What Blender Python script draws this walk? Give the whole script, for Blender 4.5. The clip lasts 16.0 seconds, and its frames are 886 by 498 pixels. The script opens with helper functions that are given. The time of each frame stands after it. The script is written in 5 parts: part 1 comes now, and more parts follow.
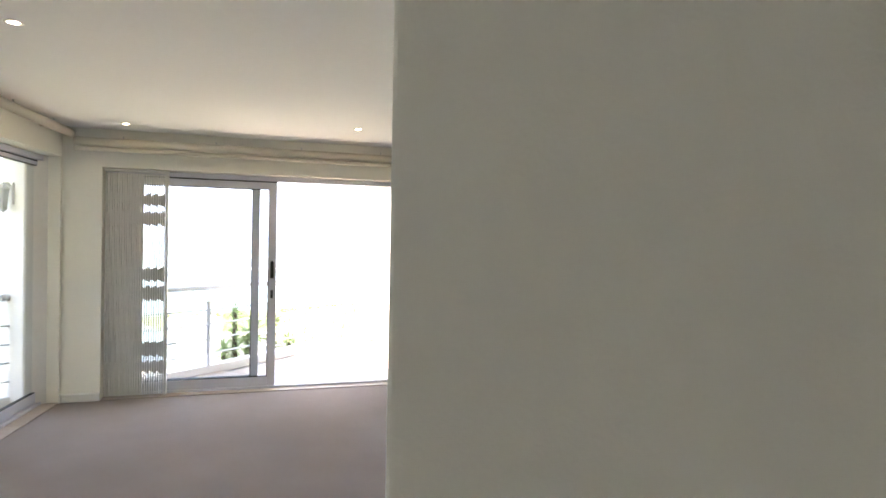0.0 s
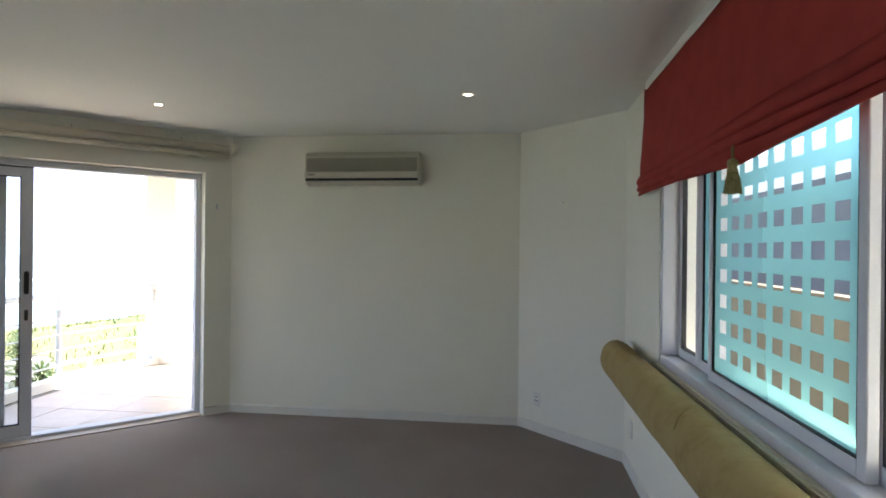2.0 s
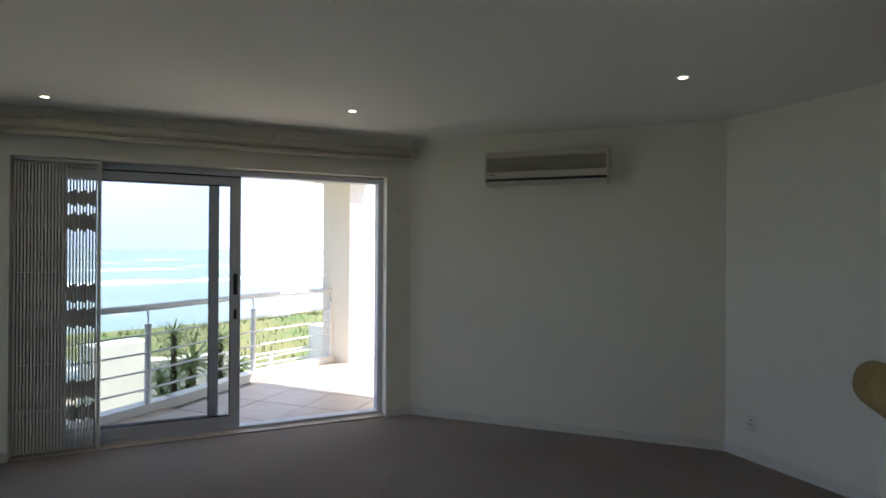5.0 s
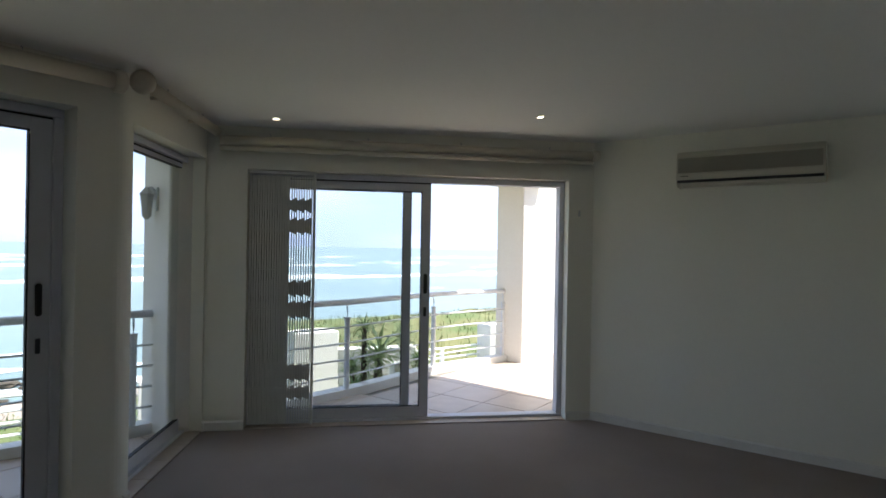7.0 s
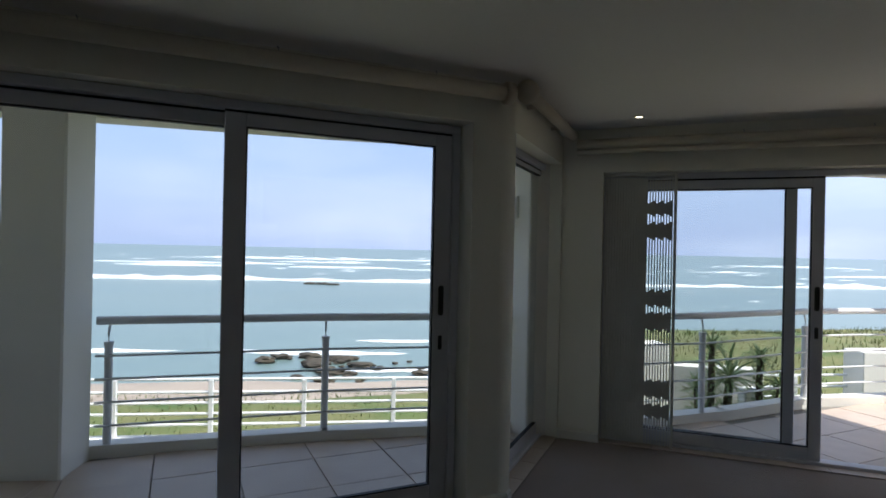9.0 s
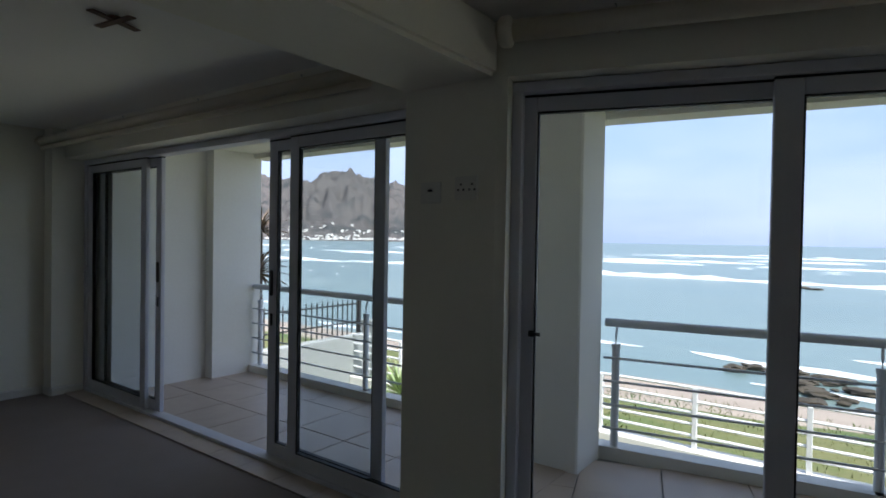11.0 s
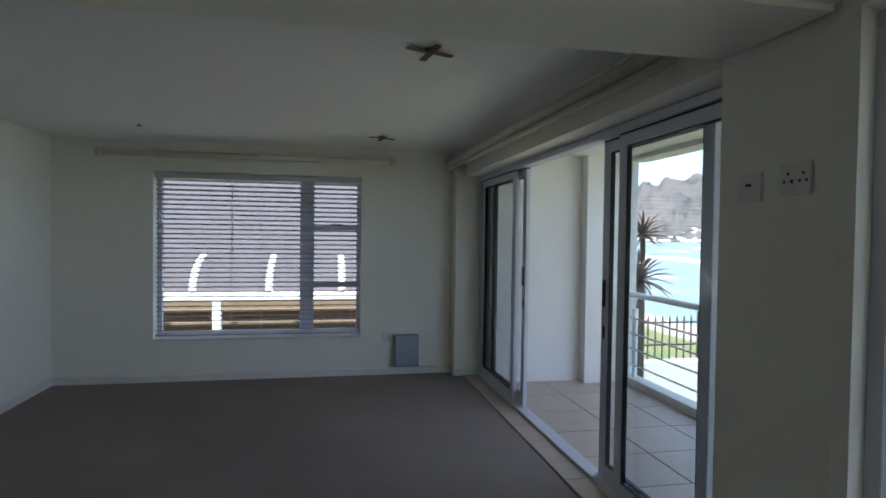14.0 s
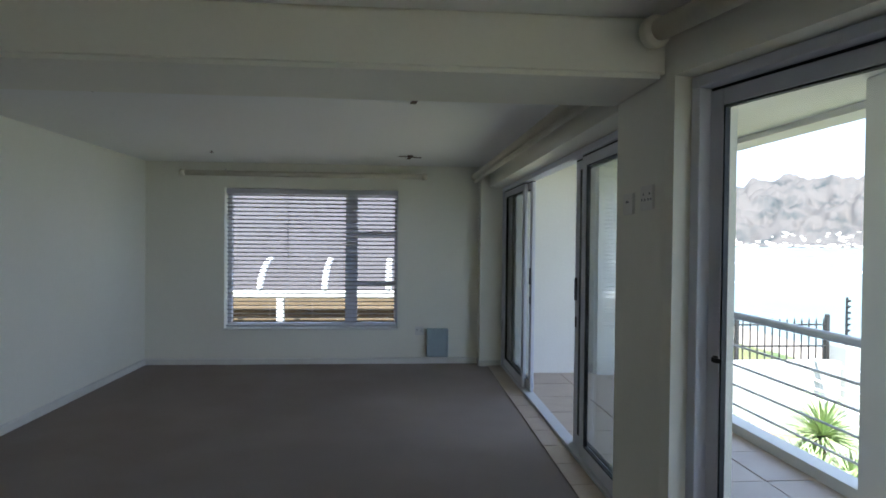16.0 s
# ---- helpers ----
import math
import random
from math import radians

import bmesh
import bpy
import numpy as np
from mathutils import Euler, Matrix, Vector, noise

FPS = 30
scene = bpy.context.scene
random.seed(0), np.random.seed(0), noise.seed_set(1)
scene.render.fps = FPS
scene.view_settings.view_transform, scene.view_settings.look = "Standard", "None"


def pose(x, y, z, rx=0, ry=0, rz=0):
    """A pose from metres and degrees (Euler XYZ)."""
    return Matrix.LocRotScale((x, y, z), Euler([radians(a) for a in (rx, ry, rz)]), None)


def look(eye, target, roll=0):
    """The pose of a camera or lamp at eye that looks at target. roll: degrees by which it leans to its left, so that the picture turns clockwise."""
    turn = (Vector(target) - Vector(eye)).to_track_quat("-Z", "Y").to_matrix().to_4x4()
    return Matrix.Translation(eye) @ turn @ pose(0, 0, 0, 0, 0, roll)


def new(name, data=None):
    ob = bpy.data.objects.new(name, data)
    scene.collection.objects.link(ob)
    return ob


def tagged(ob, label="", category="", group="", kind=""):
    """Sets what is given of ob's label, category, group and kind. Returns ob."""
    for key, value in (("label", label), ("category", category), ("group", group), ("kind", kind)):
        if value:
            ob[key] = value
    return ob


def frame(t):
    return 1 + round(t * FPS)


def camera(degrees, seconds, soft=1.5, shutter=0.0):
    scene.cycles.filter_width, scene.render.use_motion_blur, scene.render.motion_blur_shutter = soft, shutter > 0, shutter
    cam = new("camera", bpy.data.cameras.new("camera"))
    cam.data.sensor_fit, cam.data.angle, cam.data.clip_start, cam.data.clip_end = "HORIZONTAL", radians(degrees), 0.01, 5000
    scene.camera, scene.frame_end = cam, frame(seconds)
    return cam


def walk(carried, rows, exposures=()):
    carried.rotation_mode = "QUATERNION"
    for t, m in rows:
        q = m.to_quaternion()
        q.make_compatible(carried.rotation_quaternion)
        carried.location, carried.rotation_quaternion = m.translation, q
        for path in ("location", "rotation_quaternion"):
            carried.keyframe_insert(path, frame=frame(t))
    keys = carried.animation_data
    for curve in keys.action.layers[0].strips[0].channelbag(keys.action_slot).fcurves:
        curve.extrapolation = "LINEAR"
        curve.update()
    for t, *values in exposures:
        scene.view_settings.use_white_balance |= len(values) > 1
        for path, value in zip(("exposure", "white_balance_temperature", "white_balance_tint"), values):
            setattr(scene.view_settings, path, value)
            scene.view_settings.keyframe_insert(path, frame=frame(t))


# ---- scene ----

cam = camera(75.6, 16.0, soft=1.7)
PATH = [
    (0, (0.134, 1.026, 1.472), (-1.31, 2.41, 1.446), 1.1),
    (0.5, (-0.112, 1.043, 1.47), (-1.493, 2.49, 1.442), 0.9),
    (1, (-0.282, 1.009, 1.43), (-1.505, 2.592, 1.419), 0.8),
    (1.5, (-0.401, 1.048, 1.437), (-1.344, 2.812, 1.434), 0.7),
    (2, (-0.497, 1.13, 1.446), (-1.33, 2.948, 1.446), 0.6),
    (2.5, (-0.608, 1.148, 1.451), (-1.418, 2.977, 1.449), 0.5),
    (3, (-0.691, 1.122, 1.442), (-1.5, 2.951, 1.443), 0.6),
    (3.2, (-0.725, 1.1, 1.437), (-1.539, 2.927, 1.441), 0.6),
    (5.3, (-0.936, 1.13, 1.443), (-2.222, 2.662, 1.451), 0.6),
    (5.5, (-0.864, 1.031, 1.439), (-2.173, 2.543, 1.449), 0.8),
    (6, (-0.863, 1.042, 1.447), (-2.284, 2.449, 1.452), 0.9),
    (6.5, (-0.915, 1.012, 1.45), (-2.445, 2.301, 1.454), 0.9),
    (7, (-1.022, 0.93, 1.468), (-2.638, 2.108, 1.466), 1.0),
    (7.5, (-1.128, 0.86, 1.467), (-2.853, 1.873, 1.466), 1.1),
    (8, (-1.206, 0.789, 1.464), (-3.033, 1.602, 1.462), 1.2),
    (8.5, (-1.286, 0.685, 1.446), (-3.205, 1.247, 1.451), 1.2),
    (9, (-1.406, 0.589, 1.454), (-3.391, 0.835, 1.457), 1.2),
    (9.5, (-1.534, 0.482, 1.458), (-3.527, 0.325, 1.455), 1.1),
    (10, (-1.627, 0.361, 1.469), (-3.548, -0.195, 1.45), 1.1),
    (10.2, (-1.659, 0.344, 1.467), (-3.523, -0.379, 1.443), 1.0),
    (12.3, (-1.946, -0.116, 1.483), (-3.055, -1.78, 1.432), 1.2),
    (12.5, (-1.991, -0.099, 1.486), (-2.989, -1.831, 1.431), 1.1),
    (13, (-2.111, 0.005, 1.487), (-2.874, -1.844, 1.432), 1.0),
    (13.5, (-2.277, 0.135, 1.499), (-2.836, -1.784, 1.449), 0.9),
    (14, (-2.418, 0.273, 1.504), (-2.816, -1.687, 1.458), 0.8),
    (14.5, (-2.556, 0.465, 1.507), (-2.839, -1.515, 1.461), 0.7),
    (15, (-2.643, 0.684, 1.498), (-2.872, -1.302, 1.461), 0.8),
    (15.5, (-2.761, 0.886, 1.502), (-2.937, -1.106, 1.468), 0.7),
    (16, (-2.81, 1.106, 1.508), (-2.959, -0.888, 1.478), 0.6),
]
EXPOSURE = [(0.0, 3.62, 6850, 17), (0.6, 3.4, 6750, 16), (1.2, 2.9, 6600, 15), (2.0, 2.55, 6400, 12), (3.2, 2.02, 6230, 11), (5.5, 1.5, 6200, 11), (7.0, 1.36, 6180, 11),
            (8.5, 0.65, 6150, 11), (9.3, 0.55, 6100, 11), (10.2, 0.6, 6050, 11), (12.3, 1.05, 5900, 11), (13.5, 1.54, 5870, 11), (14.5, 2.02, 5880, 10), (15.0, 2.2, 5900, 10), (16.0, 2.04, 5950, 9)]
walk(cam, [(t, look(eye, target, roll)) for t, eye, target, roll in PATH], EXPOSURE)

# ---- light: sky, one sun ----
SUN_DIR = Vector((0.30, 0.62, 1.02)).normalized()
SUN_EL = math.asin(SUN_DIR.z)
SUN_AZ = math.atan2(SUN_DIR.x, SUN_DIR.y)
world = bpy.data.worlds.new("sky")
scene.world = world
world.use_nodes = True
wn = world.node_tree
wn.nodes.clear()
sky = wn.nodes.new("ShaderNodeTexSky")
sky.sky_type = "NISHITA"
sky.sun_disc = False
sky.sun_elevation, sky.sun_rotation = SUN_EL, SUN_AZ
sky.dust_density, sky.air_density = 1.6, 1.0
wbg = wn.nodes.new("ShaderNodeBackground")
wbg.inputs[1].default_value = 0.15
wout = wn.nodes.new("ShaderNodeOutputWorld")
tc, sep = wn.nodes.new("ShaderNodeTexCoord"), wn.nodes.new("ShaderNodeSeparateXYZ")
wn.links.new(tc.outputs["Generated"], sep.inputs[0])
hz = wn.nodes.new("ShaderNodeMapRange")        # sea haze, thickest at the horizon all round
hz.interpolation_type = "SMOOTHERSTEP"
hz.inputs["From Min"].default_value, hz.inputs["From Max"].default_value = -0.02, 0.42
hz.inputs["To Min"].default_value, hz.inputs["To Max"].default_value = 0.9, 0.12
wn.links.new(sep.outputs["Z"], hz.inputs["Value"])
cmap = wn.nodes.new("ShaderNodeMapping")
cmap.inputs["Scale"].default_value = (1.6, 1.6, 7.0)
cloud = wn.nodes.new("ShaderNodeTexNoise")
cloud.inputs["Scale"].default_value, cloud.inputs["Detail"].default_value = 1.7, 6
wn.links.new(tc.outputs["Generated"], cmap.inputs[0])
wn.links.new(cmap.outputs[0], cloud.inputs["Vector"])
cr = wn.nodes.new("ShaderNodeMapRange")
cr.inputs["From Min"].default_value, cr.inputs["From Max"].default_value = 0.42, 0.72
cr.inputs["To Min"].default_value, cr.inputs["To Max"].default_value = 0.0, 0.55
wn.links.new(cloud.outputs["Fac"], cr.inputs["Value"])
hazemix, cloudmix = wn.nodes.new("ShaderNodeMix"), wn.nodes.new("ShaderNodeMix")
for node in (hazemix, cloudmix):
    node.data_type = "RGBA"
hazemix.inputs["B"].default_value = (2.9, 3.5, 5.1, 1)
cloudmix.inputs["B"].default_value = (4.5, 4.9, 6.0, 1)
wn.links.new(hz.outputs[0], hazemix.inputs["Factor"])
wn.links.new(sky.outputs[0], hazemix.inputs["A"])
wn.links.new(cr.outputs[0], cloudmix.inputs["Factor"])
wn.links.new(hazemix.outputs["Result"], cloudmix.inputs["A"])
wn.links.new(cloudmix.outputs["Result"], wbg.inputs[0])
wn.links.new(wbg.outputs[0], wout.inputs[0])
sun = new("sun", bpy.data.lights.new("sun", "SUN"))
sun.data.energy, sun.data.angle, sun.data.color = 5.0, radians(0.53), (1.0, 0.95, 0.87)
sun.matrix_world = look(SUN_DIR * 60, (0, 0, 0))


# ---- materials ----
def material(name, color, rough=0.6, metal=0.0, second=None, scale=3.0, fine=60.0, bump=0.0, bump_scale=80.0, spec=0.5, amount=0.5, random_part=0.0):
    """A surface with variation at two scales and a fine relief; colours in linear RGB."""
    m = bpy.data.materials.new(name)
    m.use_nodes = True
    n, l = m.node_tree.nodes, m.node_tree.links
    b = n["Principled BSDF"]
    b.inputs["Roughness"].default_value, b.inputs["Metallic"].default_value = rough, metal
    b.inputs["Specular IOR Level"].default_value = spec
    second = second or tuple(c * 0.88 for c in color)
    geo = n.new("ShaderNodeNewGeometry")
    big, small = n.new("ShaderNodeTexNoise"), n.new("ShaderNodeTexNoise")
    big.inputs["Scale"].default_value, big.inputs["Detail"].default_value = scale, 4
    small.inputs["Scale"].default_value, small.inputs["Detail"].default_value = fine, 3
    for t in (big, small):
        l.new(geo.outputs["Position"], t.inputs["Vector"])
    mixf = n.new("ShaderNodeMath")
    mixf.operation = "MULTIPLY_ADD"
    l.new(small.outputs["Fac"], mixf.inputs[0])
    mixf.inputs[1].default_value = 0.45
    l.new(big.outputs["Fac"], mixf.inputs[2])
    ramp = n.new("ShaderNodeMapRange")
    ramp.inputs["From Min"].default_value, ramp.inputs["From Max"].default_value = 0.45, 1.0
    ramp.inputs["To Max"].default_value = amount * 2
    l.new(mixf.outputs[0], ramp.inputs["Value"])
    mix = n.new("ShaderNodeMix")
    mix.data_type = "RGBA"
    mix.inputs["A"].default_value, mix.inputs["B"].default_value = (*color, 1), (*second, 1)
    l.new(ramp.outputs[0], mix.inputs["Factor"])
    last = mix.outputs["Result"]
    if random_part:
        info = n.new("ShaderNodeObjectInfo")
        hsv = n.new("ShaderNodeHueSaturation")
        rr = n.new("ShaderNodeMapRange")
        rr.inputs["To Min"].default_value, rr.inputs["To Max"].default_value = 1 - random_part, 1 + random_part
        l.new(info.outputs["Random"], rr.inputs["Value"])
        l.new(rr.outputs[0], hsv.inputs["Value"])
        l.new(last, hsv.inputs["Color"])
        last = hsv.outputs["Color"]
    l.new(last, b.inputs["Base Color"])
    if bump:
        bt, bn = n.new("ShaderNodeTexNoise"), n.new("ShaderNodeBump")
        bt.inputs["Scale"].default_value, bt.inputs["Detail"].default_value = bump_scale, 5
        l.new(geo.outputs["Position"], bt.inputs["Vector"])
        bn.inputs["Strength"].default_value, bn.inputs["Distance"].default_value = bump, 0.004
        l.new(bt.outputs["Fac"], bn.inputs["Height"])
        l.new(bn.outputs["Normal"], b.inputs["Normal"])
    return m


def glass_material(name, tint=(0.935, 0.95, 0.95)):
    m = bpy.data.materials.new(name)
    m.use_nodes = True
    n, l = m.node_tree.nodes, m.node_tree.links
    n.clear()
    out, mix = n.new("ShaderNodeOutputMaterial"), n.new("ShaderNodeMixShader")
    tr, gl, lw = n.new("ShaderNodeBsdfTransparent"), n.new("ShaderNodeBsdfGlossy"), n.new("ShaderNodeLayerWeight")
    lw.inputs["Blend"].default_value = 0.5
    pw, fr = n.new("ShaderNodeMath"), n.new("ShaderNodeMath")
    pw.operation, fr.operation = "POWER", "MULTIPLY_ADD"
    pw.inputs[1].default_value = 5.0
    fr.inputs[1].default_value, fr.inputs[2].default_value = 0.5, 0.025
    l.new(lw.outputs["Facing"], pw.inputs[0])
    l.new(pw.outputs[0], fr.inputs[0])
    tr.inputs[0].default_value = (*tint, 1)
    gl.inputs["Roughness"].default_value = 0.0
    l.new(fr.outputs[0], mix.inputs[0])
    l.new(tr.outputs[0], mix.inputs[1])
    l.new(gl.outputs[0], mix.inputs[2])
    l.new(mix.outputs[0], out.inputs[0])
    return m


def glow_material(name, color, strength):
    m = bpy.data.materials.new(name)
    m.use_nodes = True
    b = m.node_tree.nodes["Principled BSDF"]
    b.inputs["Base Color"].default_value = (*color, 1)
    b.inputs["Emission Color"].default_value = (*color, 1)
    b.inputs["Emission Strength"].default_value = strength
    return m


WALL = material("cream_wall_paint", (0.85, 0.82, 0.71), 0.72, second=(0.81, 0.78, 0.67), scale=1.3, fine=35, bump=0.13, bump_scale=140, spec=0.3)
CEIL = material("white_ceiling_paint", (0.88, 0.865, 0.82), 0.85, second=(0.85, 0.835, 0.79), scale=0.9, fine=25, bump=0.1, bump_scale=180, spec=0.2)
TRIM = material("white_gloss_trim_paint", (0.78, 0.76, 0.69), 0.4, second=(0.7, 0.67, 0.6), scale=6, fine=80, bump=0.05)
CARPET = material("taupe_carpet", (0.36, 0.3, 0.265), 0.95, second=(0.3, 0.247, 0.215), scale=1.1, fine=420, bump=0.9, bump_scale=520, spec=0.05, amount=0.7)
ALU = material("white_coated_aluminium", (0.66, 0.66, 0.7), 0.55, second=(0.6, 0.6, 0.64), scale=5, fine=90, spec=0.3)
RUBBER = material("black_rubber_gasket", (0.012, 0.012, 0.013), 0.6)
BLACK = material("black_plastic", (0.015, 0.015, 0.016), 0.45)
CHROME = material("dull_steel", (0.5, 0.5, 0.5), 0.35, metal=0.9)
TILE = material("brown_beige_ceramic_tile", (0.51, 0.415, 0.335), 0.42, second=(0.42, 0.33, 0.26), scale=5, fine=70, bump=0.12, bump_scale=60, random_part=0.05)
GROUT = material("grey_grout", (0.2, 0.185, 0.165), 0.9, bump=0.3)
RENDER = material("white_painted_render", (0.8, 0.78, 0.72), 0.85, second=(0.73, 0.7, 0.63), scale=1.0, fine=40, bump=0.45, bump_scale=110, spec=0.2)
RAILPAINT = material("white_railing_enamel", (0.72, 0.74, 0.76), 0.35, second=(0.64, 0.65, 0.66), scale=7, fine=60)
GLASS = glass_material("clear_glass")
SEA = material("sea_water", (0.135, 0.195, 0.185), 0.3, second=(0.185, 0.24, 0.215), scale=0.05, fine=0.6, bump=0.6, bump_scale=1.4)
FOAM = material("white_sea_foam", (0.7, 0.72, 0.72), 0.9, second=(0.7, 0.75, 0.76), scale=0.8, fine=5, bump=0.5, bump_scale=6)
GRASS = material("coastal_lawn", (0.06, 0.115, 0.025), 0.95, second=(0.15, 0.15, 0.055), scale=0.6, fine=14, bump=0.9, bump_scale=40, amount=0.8)
SAND = material("beach_sand", (0.4, 0.33, 0.26), 0.95, second=(0.29, 0.235, 0.185), scale=0.4, fine=8, bump=0.5, bump_scale=20)
POLE = material("cream_painted_wood", (0.66, 0.6, 0.48), 0.5, second=(0.58, 0.52, 0.41), scale=4, fine=60, bump=0.08)
RED = material("dull_red_cotton", (0.37, 0.055, 0.045), 0.9, second=(0.29, 0.042, 0.036), scale=9, fine=300, bump=0.5, bump_scale=500, spec=0.1)
SUEDE = material("ochre_suede", (0.3, 0.21, 0.08), 0.92, second=(0.37, 0.275, 0.12), scale=7, fine=40, bump=0.25, bump_scale=260, spec=0.1, amount=0.8)

# ---- mesh helpers ----
TH = radians(17.6)
CT, ST = math.cos(TH), math.sin(TH)


def W(p, q):
    """The lounge stands turned against the dining end: its own axes to the world's."""
    return (CT * p - ST * q, ST * p + CT * q)


def part(name, bm, mat, parent=None, label="", smooth=False):
    me = bpy.data.meshes.new(name)
    bmesh.ops.recalc_face_normals(bm, faces=bm.faces)
    bm.to_mesh(me)
    bm.free()
    if smooth:
        for f in me.polygons:
            f.use_smooth = True
    me.materials.append(mat)
    ob = new(name, me)
    if parent:
        ob.parent = parent
    if label:
        ob["label"] = label
    return ob


def empty(name, label, category, group="", kind="", at=(0, 0, 0)):
    ob = new(name)
    ob.empty_display_size = 0.1
    ob.matrix_world = Matrix.Translation(at)
    return tagged(ob, label, category, group, kind)


def prism(bm, pts, z0, z1):
    lo = [bm.verts.new((x, y, z0)) for x, y in pts]
    hi = [bm.verts.new((x, y, z1)) for x, y in pts]
    bm.faces.new(lo)
    bm.faces.new(hi)
    for i in range(len(pts)):
        j = (i + 1) % len(pts)
        bm.faces.new((lo[i], lo[j], hi[j], hi[i]))
    return bm


def along(a, b):
    """Unit vector from a to b in plan, its left normal and the length."""
    d = Vector((b[0] - a[0], b[1] - a[1]))
    n = d.length
    d /= n
    return d, Vector((-d.y, d.x)), n


def obox(bm, a, b, s0, s1, t0, t1, z0, z1):
    """A box along the line a-b: from s0 to s1 on it, t0 to t1 to its left, z0 to z1."""
    d, n, _ = along(a, b)
    a = Vector(a[:2])
    pts = [a + d * s + n * t for s, t in ((s0, t0), (s1, t0), (s1, t1), (s0, t1))]
    return prism(bm, [(p.x, p.y) for p in pts], z0, z1)


def box(bm, x0, x1, y0, y1, z0, z1):
    return prism(bm, [(x0, y0), (x1, y0), (x1, y1), (x0, y1)], z0, z1)


def soften(bm, r=0.003, seg=1):
    bmesh.ops.recalc_face_normals(bm, faces=bm.faces)
    es = [e for e in bm.edges if len(e.link_faces) == 2 and e.calc_face_angle(0) > 0.6]
    bmesh.ops.bevel(bm, geom=es, offset=r, segments=seg, affect="EDGES", clamp_overlap=True)
    return bm


def tube(bm, path, r, seg=10, cap=True, r2=None):
    """A round bar along a list of points."""
    path = [Vector(p) for p in path]
    rings = []
    for i, p in enumerate(path):
        d = (path[min(i + 1, len(path) - 1)] - path[max(i - 1, 0)]).normalized()
        u = d.cross(Vector((0, 0, 1)))
        u = u.normalized() if u.length > 1e-3 else Vector((1, 0, 0))
        v = d.cross(u).normalized()
        rr = r if r2 is None else r + (r2 - r) * i / max(len(path) - 1, 1)
        rings.append([bm.verts.new(p + (u * math.cos(k * math.tau / seg) + v * math.sin(k * math.tau / seg)) * rr) for k in range(seg)])
    for g, h in zip(rings, rings[1:]):
        for k in range(seg):
            bm.faces.new((g[k], g[(k + 1) % seg], h[(k + 1) % seg], h[k]))
    if cap:
        bm.faces.new(rings[0])
        bm.faces.new(rings[-1])
    return bm


def arc(center, r, a0, a1, n=7):
    return [(center[0] + r * math.cos(radians(a0 + (a1 - a0) * i / n)), center[1] + r * math.sin(radians(a0 + (a1 - a0) * i / n))) for i in range(n + 1)]


def rounded(pts, radii):
    """A plan polygon with some corners rounded."""
    out = []
    for i, p in enumerate(pts):
        r = radii[i]
        if not r:
            out.append(p)
            continue
        a, b, c = Vector(pts[i - 1]), Vector(p), Vector(pts[(i + 1) % len(pts)])
        u, v = (a - b).normalized(), (c - b).normalized()
        for k in range(7):
            t = k / 6
            q = b + u * r * (1 - t) ** 2 + v * r * t ** 2
            out.append((q.x, q.y))
    return out


# ---- plan ----
ZC = 2.41                      # ceiling
AB, BC, CD = W(-2.59, 5.98), W(-0.08, 5.98), W(0.635, 5.265)
LA, EL = W(-4.86, 3.71), W(-3.97, 2.70)
EF = (-3.87, -1.13)           # corner of the pillar between the two balcony doors
GF, GH = (-3.77, -5.87), (0.19, -5.87)
HALL = W(2.4, 1.345)
STUB = W(0.150, 1.345)
DS = W(0.635, 1.62)
INSIDE = [AB, LA, EL, EF, (-3.87, -1.65), (-3.87, -5.70), (-3.77, -5.70), GF, GH, (0.19, -1.64), (1.84, -1.64), HALL, STUB, DS, CD, BC]
OUT = 0.26                     # wall thickness


def wall(name, a, b, openings, z0=0.0, z1=ZC, thick=OUT, ext=(0.0, 0.0), label="", mat=None):
    """A straight wall whose inner face runs from a to b with the room on the left; openings (s0, s1, z0, z1)."""
    bm = bmesh.new()
    n = along(a, b)[2]
    s = -ext[0]
    for o0, o1, oz0, oz1 in sorted(openings):
        if o0 > s + 1e-4:
            obox(bm, a, b, s, o0, -thick, 0, z0, z1)
        if oz0 > z0 + 1e-3:
            obox(bm, a, b, o0, o1, -thick, 0, z0, oz0)
        if oz1 < z1 - 1e-3:
            obox(bm, a, b, o0, o1, -thick, 0, oz1, z1)
        s = o1
    if n + ext[1] > s + 1e-4:
        obox(bm, a, b, s, n + ext[1], -thick, 0, z0, z1)
    return tagged(part(name, bm, mat or WALL), label or "cream painted plaster wall", "wall", kind="structure")


def offset_line(a, b, s0, s1, t):
    d, n, _ = along(a, b)
    a = Vector(a)
    p, q = a + d * s0 + n * t, a + d * s1 + n * t
    return (p.x, p.y), (q.x, q.y)


# walls, going round with the room on the left
A_LEN = along(AB, LA)[2]
AO0, AO1 = 0.225, 2.90          # door opening in the slanted sea wall
wall("wall_slanted_terrace", AB, LA, [(AO0, AO1, 0.0, 2.075)], ext=(0.1, 0.1))
L_LEN = along(LA, EL)[2]
wall("wall_fixed_light", LA, offset_line(LA, EL, 0, L_LEN - 0.068, 0)[1], [(0.03, L_LEN - 0.07, 0.0, 2.145)], ext=(0.12, 0.0))
E_LEN = along(EL, EF)[2]
EO0, EO1 = 0.25, E_LEN - 0.05
wall("wall_balcony_lounge", offset_line(EL, EF, 0.09, 1.0, 0)[0], EF, [(EO0 - 0.09, EO1 - 0.09, 0.0, 2.17)], thick=0.33)
bm = bmesh.new()
